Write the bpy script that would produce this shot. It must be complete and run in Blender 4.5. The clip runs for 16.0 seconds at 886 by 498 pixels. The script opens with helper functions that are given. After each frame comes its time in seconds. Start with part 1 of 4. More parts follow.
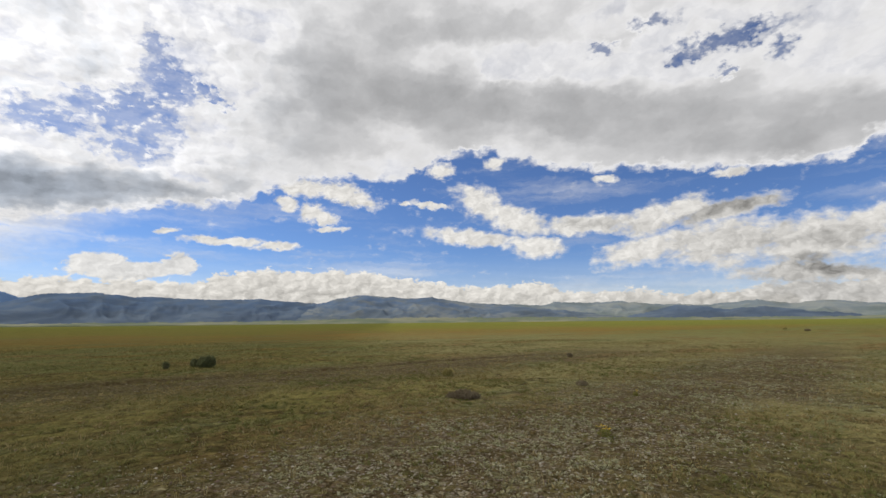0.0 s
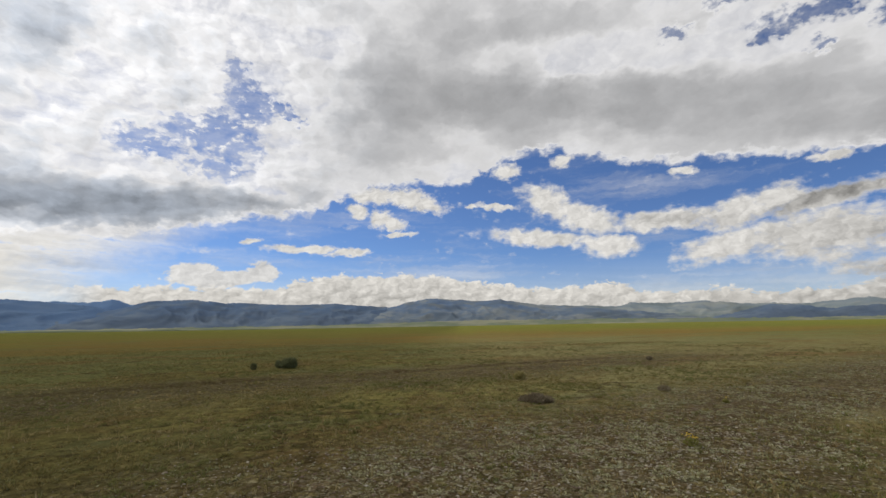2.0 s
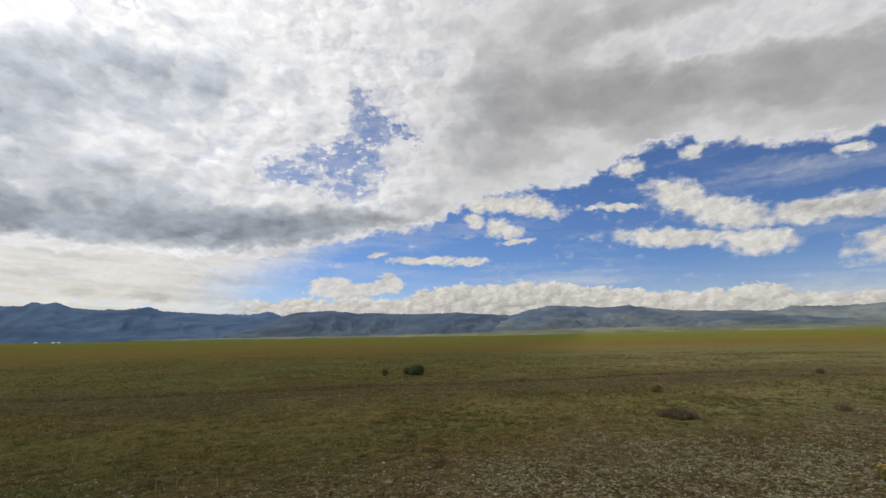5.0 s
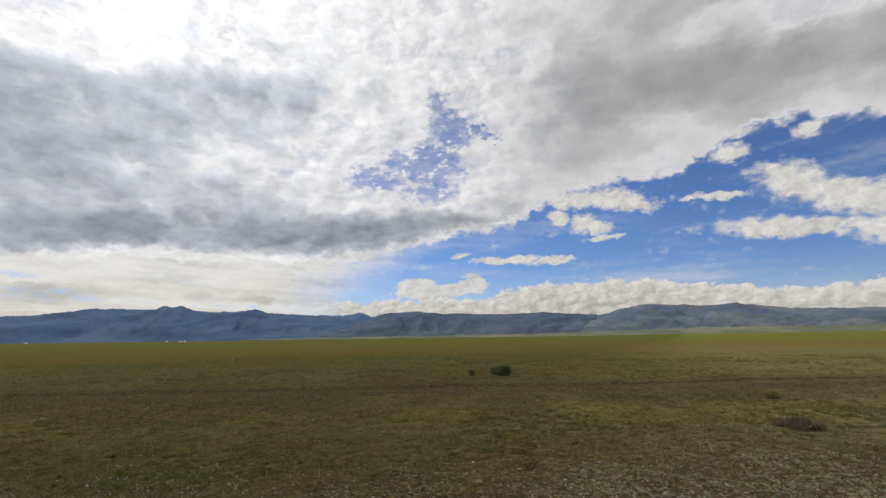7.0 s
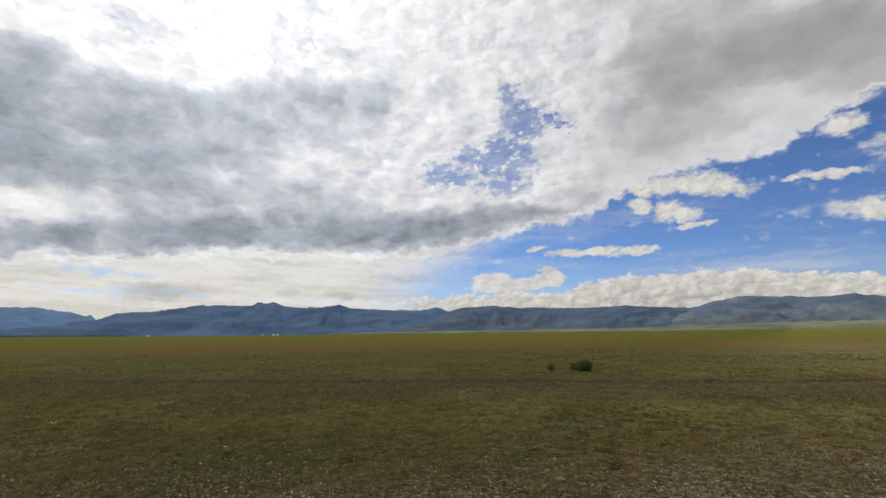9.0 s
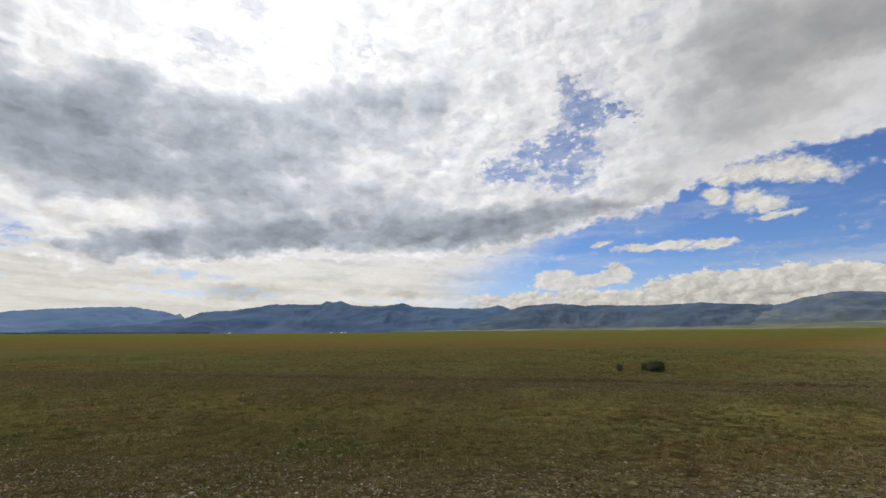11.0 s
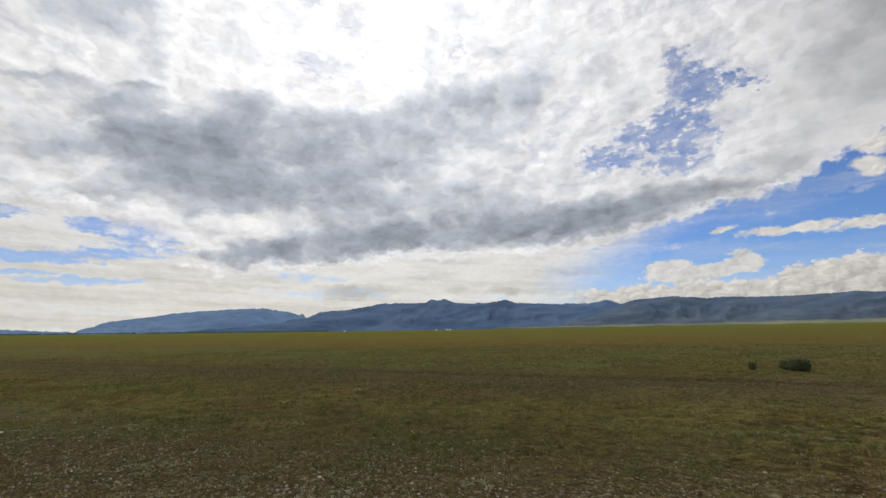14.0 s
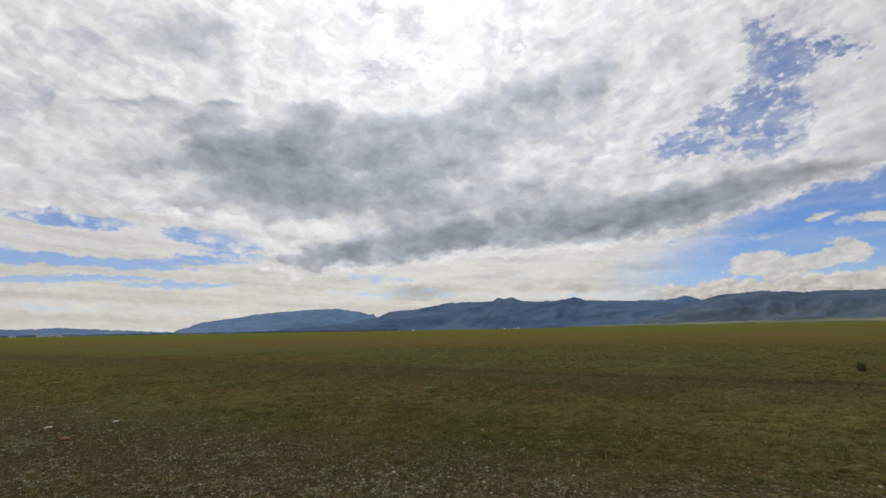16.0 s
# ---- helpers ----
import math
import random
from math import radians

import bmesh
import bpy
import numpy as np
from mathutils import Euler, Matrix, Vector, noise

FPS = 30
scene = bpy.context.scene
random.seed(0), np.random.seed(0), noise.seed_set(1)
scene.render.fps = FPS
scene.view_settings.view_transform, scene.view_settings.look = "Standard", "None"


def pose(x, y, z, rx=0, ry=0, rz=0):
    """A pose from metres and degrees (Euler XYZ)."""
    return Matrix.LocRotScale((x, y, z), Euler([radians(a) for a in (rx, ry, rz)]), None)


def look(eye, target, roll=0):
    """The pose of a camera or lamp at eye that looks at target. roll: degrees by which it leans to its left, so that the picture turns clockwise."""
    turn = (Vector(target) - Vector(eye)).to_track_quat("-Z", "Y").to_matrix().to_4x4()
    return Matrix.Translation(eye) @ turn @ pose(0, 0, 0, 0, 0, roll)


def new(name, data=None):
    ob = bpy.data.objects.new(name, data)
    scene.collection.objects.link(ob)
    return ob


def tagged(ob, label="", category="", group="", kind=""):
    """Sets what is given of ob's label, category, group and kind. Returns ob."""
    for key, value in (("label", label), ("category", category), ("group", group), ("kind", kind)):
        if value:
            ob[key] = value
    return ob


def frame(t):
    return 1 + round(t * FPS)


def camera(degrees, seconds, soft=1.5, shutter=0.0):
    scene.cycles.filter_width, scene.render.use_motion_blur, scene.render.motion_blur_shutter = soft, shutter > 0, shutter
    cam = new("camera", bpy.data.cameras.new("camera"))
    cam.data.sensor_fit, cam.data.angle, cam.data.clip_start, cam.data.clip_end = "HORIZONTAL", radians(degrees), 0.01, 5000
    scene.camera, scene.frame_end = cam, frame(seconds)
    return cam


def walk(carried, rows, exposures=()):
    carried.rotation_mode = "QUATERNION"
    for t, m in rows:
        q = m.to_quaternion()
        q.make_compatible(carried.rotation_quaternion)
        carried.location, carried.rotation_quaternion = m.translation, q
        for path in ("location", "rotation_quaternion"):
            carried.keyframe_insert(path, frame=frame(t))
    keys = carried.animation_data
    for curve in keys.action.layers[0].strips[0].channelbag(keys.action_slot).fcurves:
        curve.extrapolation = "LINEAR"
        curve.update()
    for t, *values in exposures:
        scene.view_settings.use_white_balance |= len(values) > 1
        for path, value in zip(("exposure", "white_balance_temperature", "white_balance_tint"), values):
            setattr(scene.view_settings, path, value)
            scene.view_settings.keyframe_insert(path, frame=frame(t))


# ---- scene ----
EYE = 1.5
cam = camera(88.14, 16.0)
PATH = [
    (0.0, pose(0, 0, EYE, 99.181, 0, 0.314) @ pose(0, 0, 0, 0, 0, -0.399)),
    (0.5, pose(0, 0, EYE, 99.266, 0, 2.204) @ pose(0, 0, 0, 0, 0, -0.558)),
    (1.0, pose(0, 0, EYE, 99.342, 0, 4.311) @ pose(0, 0, 0, 0, 0, -0.717)),
    (1.5, pose(0, 0, EYE, 99.442, 0, 6.454) @ pose(0, 0, 0, 0, 0, -0.794)),
    (2.0, pose(0, 0, EYE, 99.583, 0, 8.817) @ pose(0, 0, 0, 0, 0, -0.767)),
    (2.5, pose(0, 0, EYE, 99.718, 0, 11.151) @ pose(0, 0, 0, 0, 0, -0.851)),
    (3.0, pose(0, 0, EYE, 99.862, 0, 13.653) @ pose(0, 0, 0, 0, 0, -0.891)),
    (5.5, pose(0, 0, EYE, 101.008, 0, 26.355) @ pose(0, 0, 0, 0, 0, -0.902)),
    (6.0, pose(0, 0, EYE, 101.158, 0, 29.092) @ pose(0, 0, 0, 0, 0, -0.873)),
    (6.5, pose(0, 0, EYE, 101.088, 0, 31.583) @ pose(0, 0, 0, 0, 0, -0.826)),
    (7.0, pose(0, 0, EYE, 100.941, 0, 34.177) @ pose(0, 0, 0, 0, 0, -0.788)),
    (7.5, pose(0, 0, EYE, 100.765, 0, 36.619) @ pose(0, 0, 0, 0, 0, -0.887)),
    (8.0, pose(0, 0, EYE, 100.576, 0, 39.095) @ pose(0, 0, 0, 0, 0, -0.832)),
    (8.5, pose(0, 0, EYE, 100.471, 0, 41.317) @ pose(0, 0, 0, 0, 0, -0.703)),
    (9.0, pose(0, 0, EYE, 100.365, 0, 43.614) @ pose(0, 0, 0, 0, 0, -0.646)),
    (11.5, pose(0, 0, EYE, 100.216, 0, 53.310) @ pose(0, 0, 0, 0, 0, -0.484)),
    (12.0, pose(0, 0, EYE, 100.226, 0, 55.448) @ pose(0, 0, 0, 0, 0, -0.503)),
    (12.5, pose(0, 0, EYE, 100.192, 0, 57.516) @ pose(0, 0, 0, 0, 0, -0.489)),
    (13.0, pose(0, 0, EYE, 100.079, 0, 59.704) @ pose(0, 0, 0, 0, 0, -0.603)),
    (13.5, pose(0, 0, EYE, 100.010, 0, 61.775) @ pose(0, 0, 0, 0, 0, -0.731)),
    (14.0, pose(0, 0, EYE, 99.969, 0, 63.973) @ pose(0, 0, 0, 0, 0, -0.998)),
    (14.5, pose(0, 0, EYE, 100.033, 0, 66.071) @ pose(0, 0, 0, 0, 0, -0.962)),
    (15.0, pose(0, 0, EYE, 100.027, 0, 68.243) @ pose(0, 0, 0, 0, 0, -1.240)),
    (15.5, pose(0, 0, EYE, 100.039, 0, 70.184) @ pose(0, 0, 0, 0, 0, -1.301)),
    (16.0, pose(0, 0, EYE, 99.980, 0, 72.229) @ pose(0, 0, 0, 0, 0, -1.257)),
]
walk(cam, PATH, [(0.0, 0.02), (1.0, -0.01), (2.5, -0.16), (5.5, -0.23), (9.0, -0.22), (13.5, -0.20), (15.0, -0.32), (16.0, -0.36)])

# ---- node arithmetic ----


class Val:
    """A socket of a node tree, with arithmetic."""

    def __init__(self, tree, sock):
        self.tree, self.sock = tree, sock

    def op(self, kind, *others, clamp=False):
        node = self.tree.nodes.new("ShaderNodeMath")
        node.operation, node.use_clamp = kind, clamp
        for slot, value in zip(node.inputs, (self, *others)):
            plug(self.tree, value, slot)
        return Val(self.tree, node.outputs[0])

    def __add__(self, b): return self.op("ADD", b)
    def __sub__(self, b): return self.op("SUBTRACT", b)
    def __mul__(self, b): return self.op("MULTIPLY", b)
    def __truediv__(self, b): return self.op("DIVIDE", b)
    def __neg__(self): return self.op("MULTIPLY", -1.0)
    def rsub(self, a): return (-self) + a
    def high(self, b): return self.op("MAXIMUM", b)
    def low(self, b): return self.op("MINIMUM", b)

    def step(self, lo, hi):
        """0 below lo, 1 above hi, smooth between."""
        node = self.tree.nodes.new("ShaderNodeMapRange")
        node.interpolation_type = "SMOOTHSTEP"
        plug(self.tree, self, node.inputs[0])
        node.inputs[1].default_value, node.inputs[2].default_value = lo, hi
        return Val(self.tree, node.outputs[0])


def plug(tree, value, slot):
    if isinstance(value, Val):
        tree.links.new(value.sock, slot)
    else:
        slot.default_value = value


def joined(tree, x, y, z=0.0):
    node = tree.nodes.new("ShaderNodeCombineXYZ")
    for slot, value in zip(node.inputs, (x, y, z)):
        plug(tree, value, slot)
    return Val(tree, node.outputs[0])


def vmath(tree, kind, a, b):
    node = tree.nodes.new("ShaderNodeVectorMath")
    node.operation = kind
    plug(tree, a, node.inputs[0])
    plug(tree, b, node.inputs[1])
    return Val(tree, node.outputs["Value" if kind == "DOT_PRODUCT" else "Vector"])


def noise_at(tree, where, scale=(1, 1, 1), detail=6.0, rough=0.55, shift=(0, 0, 0), colour=False, bend=0.0, turn=0.0):
    """Fractal noise, 0 to 1 around 0.5, at a vector scaled axis by axis."""
    m = tree.nodes.new("ShaderNodeMapping")
    plug(tree, where, m.inputs["Vector"])
    if turn:
        lean = tree.nodes.new("ShaderNodeMapping")
        plug(tree, where, lean.inputs["Vector"])
        lean.inputs["Rotation"].default_value = (0, 0, radians(turn))
        tree.links.new(lean.outputs[0], m.inputs["Vector"])
    m.inputs["Scale"].default_value, m.inputs["Location"].default_value = scale, shift
    n = tree.nodes.new("ShaderNodeTexNoise")
    tree.links.new(m.outputs[0], n.inputs["Vector"])
    n.inputs["Scale"].default_value, n.inputs["Detail"].default_value = 1.0, detail
    n.inputs["Roughness"].default_value, n.inputs["Distortion"].default_value = rough, bend
    return Val(tree, n.outputs[1 if colour else 0])


def billow(tree, where, scale, detail):
    """Rounded heads, above 0 in their middles and below it in the creases between them."""
    m = tree.nodes.new("ShaderNodeMapping")
    plug(tree, where, m.inputs["Vector"])
    m.inputs["Scale"].default_value = scale
    v = tree.nodes.new("ShaderNodeTexVoronoi")
    v.feature, v.normalize, v.voronoi_dimensions = "SMOOTH_F1", True, "2D"
    tree.links.new(m.outputs[0], v.inputs["Vector"])
    v.inputs["Scale"].default_value, v.inputs["Detail"].default_value = 1.0, detail
    v.inputs["Roughness"].default_value, v.inputs["Smoothness"].default_value = 0.55, 0.35
    return (Val(tree, v.outputs["Distance"]) * 3.6).rsub(0.9)


def mix(tree, t, a, b):
    node = tree.nodes.new("ShaderNodeMix")
    node.data_type = "RGBA"
    plug(tree, t, node.inputs[0])
    for slot, value in ((node.inputs[6], a), (node.inputs[7], b)):
        plug(tree, value if isinstance(value, Val) else (*value, 1.0), slot)
    return Val(tree, node.outputs[2])


def ellipse(tree, where, az, el, wide, high, turn):
    """1 in the middle of an ellipse in degrees of azimuth and elevation, falling to 0 at its rim."""
    m = tree.nodes.new("ShaderNodeMapping")
    m.vector_type = "TEXTURE"
    plug(tree, where, m.inputs["Vector"])
    m.inputs["Location"].default_value, m.inputs["Rotation"].default_value = (az, el, 0), (0, 0, radians(turn))
    m.inputs["Scale"].default_value = (wide, high, 1)
    g = tree.nodes.new("ShaderNodeTexGradient")
    g.gradient_type = "SPHERICAL"
    tree.links.new(m.outputs[0], g.inputs[0])
    return Val(tree, g.outputs[1])


def line_of(tree, az, points, top):
    """A curve over azimuth through (azimuth, elevation) points."""
    node = tree.nodes.new("ShaderNodeFloatCurve")
    curve = node.mapping.curves[0]
    spots = [((a + 60) / 190, e / top) for a, e in points]
    spots = [(0.0, spots[0][1]), *spots, (1.0, spots[-1][1])]
    while len(curve.points) < len(spots):
        curve.points.new(0.5, 0.5)
    for point, spot in zip(curve.points, spots):
        point.location, point.handle_type = spot, "AUTO_CLAMPED"
    node.mapping.update()
    plug(tree, (az + 60.0) / 190.0, node.inputs[1])
    return Val(tree, node.outputs[0]) * top


# ---- sky and sun ----
SUN_AZ, SUN_EL = 74.0, 43.0    # degrees from +y to the left, and up
sun = new("sun", bpy.data.lights.new("sun", "SUN"))
sun.data.energy, sun.data.angle, sun.data.color = 2.0, radians(12), (1.0, 0.93, 0.82)
sun_way = Vector((-math.sin(radians(SUN_AZ)) * math.cos(radians(SUN_EL)), math.cos(radians(SUN_AZ)) * math.cos(radians(SUN_EL)), math.sin(radians(SUN_EL))))
sun.matrix_world = look(sun_way * 50, (0, 0, 0))

# broken cloud, as ellipses (azimuth, elevation, half width, half height, turn[, weight]) in degrees
PUFFS = [
    (19.5, 14.1, 1.6, 1.07, 6), (16.6, 13.3, 1.7, 1.5, 5), (15.2, 12.6, 2.0, 1.0, 5), (14.4, 11.3, 2.4, 0.41, -2), (31.9, 10.0, 1.4, 0.42, -11),
    (26.0, 9.3, 5.0, 0.58, -1), (20.5, 9.0, 3.0, 0.66, -3), (2.0, 14.7, 3.2, 0.49, 5), (4.8, 14.7, 1.0, 0.35, -1), (0.5, 18.9, 2.1, 0.96, 0),
    (-6.5, 19.6, 1.6, 0.88, 3), (-33.0, 15.6, 2.1, 0.59, 4), (-19.9, 16.7, 2.0, 0.52, 6),
    (12.8, 15.7, 5.5, 1.5, 15), (17.6, 16.2, 4.0, 1.34, 1),
]
BANKS = [
    (-4.5, 14.7, 4.0, 1.82, 21), (-8.4, 12.7, 5.3, 1.81, 17), (-3.7, 10.5, 8.2, 1.06, 6), (-11.4, 9.3, 3.4, 1.39, 2), (-17.6, 11.5, 5.9, 1.21, -1),
    (-24.5, 11.5, 3.6, 1.8, -16), (-28.4, 12.6, 2.8, 1.24, -4), (-32.4, 11.8, 5.7, 0.96, -8), (-23.1, 8.0, 4.9, 1.68, -12), (-31.0, 8.3, 7.9, 2.54, 0),
    (-39.6, 8.0, 6.4, 2.62, 1), (-43.4, 9.0, 3.1, 1.65, -2), (-38.8, 4.7, 7.3, 1.1, 4), (-40.7, 2.9, 7.7, 1.17, 3),
]
HEAP = [(37.7, 6.2, 2.7, 1.35, -4), (34.9, 5.6, 5.3, 1.05, -3), (30.3, 6.5, 1.8, 1.35, -3)]
BANK_GREY = [
    (-32.4, 11.7, 6.2, 0.84, -9, 0.9), (-18.2, 11.3, 4.5, 0.94, -1, 0.6), (-40.6, 5.4, 6.2, 0.75, 5, 1.0), (-34.1, 8.3, 6.4, 1.06, 2, 0.3),
    (-41.7, 8.0, 4.4, 0.74, 1, 0.3), (-29.3, 6.6, 4.3, 0.49, 4, 0.3), (-40.0, 3.2, 9.0, 1.4, 4, 0.5), (-30.0, 4.6, 8.0, 0.9, 3, 0.3),
]
HOLES = [
    (35.2, 21.6, 3.3, 2.45, 16), (32.7, 25.2, 2.7, 2.05, 19), (28.6, 25.0, 2.0, 0.68, 21), (43.0, 19.5, 3.2, 1.21, 6), (38.8, 21.3, 2.4, 1.14, 14),
    (34.9, 28.6, 1.1, 1.02, 19), (36.4, 17.8, 3.0, 0.75, 2), (-33.9, 29.0, 5.0, 0.82, 3), (-29.8, 28.1, 1.6, 0.7, -5),
    (-33.8, 25.8, 1.1, 0.51, -6), (-26.3, 32.4, 2.4, 0.7, 5), (-20.9, 31.0, 1.8, 0.5, 2), (-38.8, 27.0, 1.1, 1.17, -3),
]
SUN_HOLES = [(78.9, 31.2, 6.1, 1.71, -2), (75.9, 35.8, 2.5, 2.58, -1), (82.0, 37.2, 2.3, 1.22, -4), (62.3, 34.0, 1.7, 1.74, 6)]
SLITS = [
    (111.0, 11.4, 4.9, 0.5, -4), (114.4, 7.3, 4.8, 0.47, -2), (103.9, 7.7, 6.8, 0.54, -5), (98.0, 10.6, 4.7, 1.4, 18), (102.0, 11.1, 2.2, 0.62, 6),
    (111.8, 5.7, 7.3, 0.27, -3), (101.7, 5.4, 5.9, 0.25, -2), (113.3, 12.1, 1.3, 0.27, -9),
]
LOW_GREY = [
    (75.3, 4.8, 5.7, 0.96, -3, 0.8), (65.3, 6.5, 3.1, 0.42, -3, 0.6), (62.7, 4.8, 1.6, 0.62, -2, 0.8), (56.3, 4.6, 1.8, 0.65, -1, 0.8),
    (74.8, 4.5, 4.2, 0.98, 1, 0.8), (82.4, 6.3, 6.2, 0.55, 0, 0.5),
]
GREY_EAST = [
    (7.3, 33.0, 10.6, 5.28, -3, 0.35), (16.6, 24.3, 11.0, 3.48, -6, 0.45), (2.0, 26.4, 14.0, 3.22, 0, 0.45), (-12.9, 25.7, 16.2, 2.08, 8, 0.45),
    (-27.1, 21.2, 14.3, 2.53, 10, 0.6), (-39.9, 18.3, 6.2, 1.62, 2, 0.6), (19.7, 30.9, 8.3, 2.02, -8, 0.25), (-7.3, 35.2, 14.9, 1.71, 0, 0.3),
    (-8.7, 30.6, 11.1, 1.33, 4, -0.35), (-18.7, 29.0, 9.6, 1.48, 8, -0.35), (9.4, 23.2, 3.6, 0.86, -3, -0.25), (27.3, 27.6, 5.6, 6.26, -11, -0.3),
    (17.1, 34.7, 4.3, 1.38, -8, -0.25), (41.5, 12.9, 8.9, 1.39, -7, 0.8), (31.9, 13.4, 7.0, 0.84, -11, 0.4),
]
GREY_WEST = [
    (98.1, 21.6, 9.8, 3.08, -5, 0.5), (82.5, 17.4, 11.2, 3.3, 6, 0.7), (70.7, 22.2, 8.9, 3.39, -7, 0.5), (57.1, 28.6, 6.1, 2.94, 7, 0.5),
    (85.5, 23.6, 7.8, 2.92, -8, 0.4), (94.8, 18.6, 11.3, 2.91, 5, 0.45), (87.9, 8.1, 4.6, 1.02, -15, 0.75), (78.2, 10.1, 9.9, 1.41, -8, 0.8),
    (63.9, 11.7, 9.1, 1.4, 1, 0.75), (50.9, 12.9, 10.7, 1.72, -2, 0.7), (38.2, 13.3, 8.1, 1.0, -9, 0.5), (53.9, 16.9, 1.9, 1.06, 7, 0.4),
    (60.1, 15.7, 4.2, 1.37, 4, 0.35),
]
GREY_TOP = [
    (103.6, 31.6, 9.9, 2.69, -8, 0.8), (96.1, 30.1, 5.8, 2.36, -1, 0.35), (111.1, 30.4, 5.4, 1.42, -10, 0.4), (103.1, 24.9, 9.2, 0.57, -11, 0.45),
    (110.3, 23.3, 3.4, 0.43, -14, 0.3), (111.3, 13.6, 6.3, 1.11, -3, 0.3), (101.1, 14.3, 4.0, 0.93, -6, 0.3), (115.7, 18.7, 5.0, 0.92, -14, 0.2),
    (116.4, 24.9, 2.5, 0.48, -19, 0.3), (72.4, 17.4, 13.0, 0.91, -12, -0.45), (88.0, 13.1, 8.1, 0.81, -7, -0.4), (91.2, 27.2, 8.2, 1.23, -7, -0.3),
]
DECK_EDGE = [
    (-44.5, 16.6), (-43.1, 15.3), (-40.4, 15.1), (-36.8, 15.6),
    (-31.2, 16.2), (-25, 17.4), (-17.3, 18.1), (-12.5, 19.2),
    (-8.3, 20.2), (-4.3, 21.1), (-0.2, 20.4), (3.5, 18.8),
    (7.1, 17.7), (13.5, 17.7), (20.2, 16.2), (23.9, 14.4),
    (26.5, 13.5), (33, 12.5), (40.2, 10.7), (47.2, 9.6),
    (53.8, 9), (60, 9.2), (65.6, 9.2), (70.6, 8.9),
    (78.2, 7.7), (85.2, 7.3), (89.2, 6.7),
    (93.7, 8.4), (98, 10.2), (103.7, 11.8), (111.1, 12.1),
    (117.3, 12),
]
ROW_TOP = [
    (-42.8, 3.9), (-36.9, 3.8), (-31.6, 3.3), (-26.8, 3.2),
    (-20.9, 3.9), (-15.9, 3.7), (-11.3, 5), (-5, 4.5),
    (-0.8, 4.8), (6.3, 5.7), (13.2, 6.4), (18.5, 6.4),
    (25.8, 5.8), (28.9, 4.8), (30.3, 4.6), (40.2, 4.7),
    (47, 4.4),
]


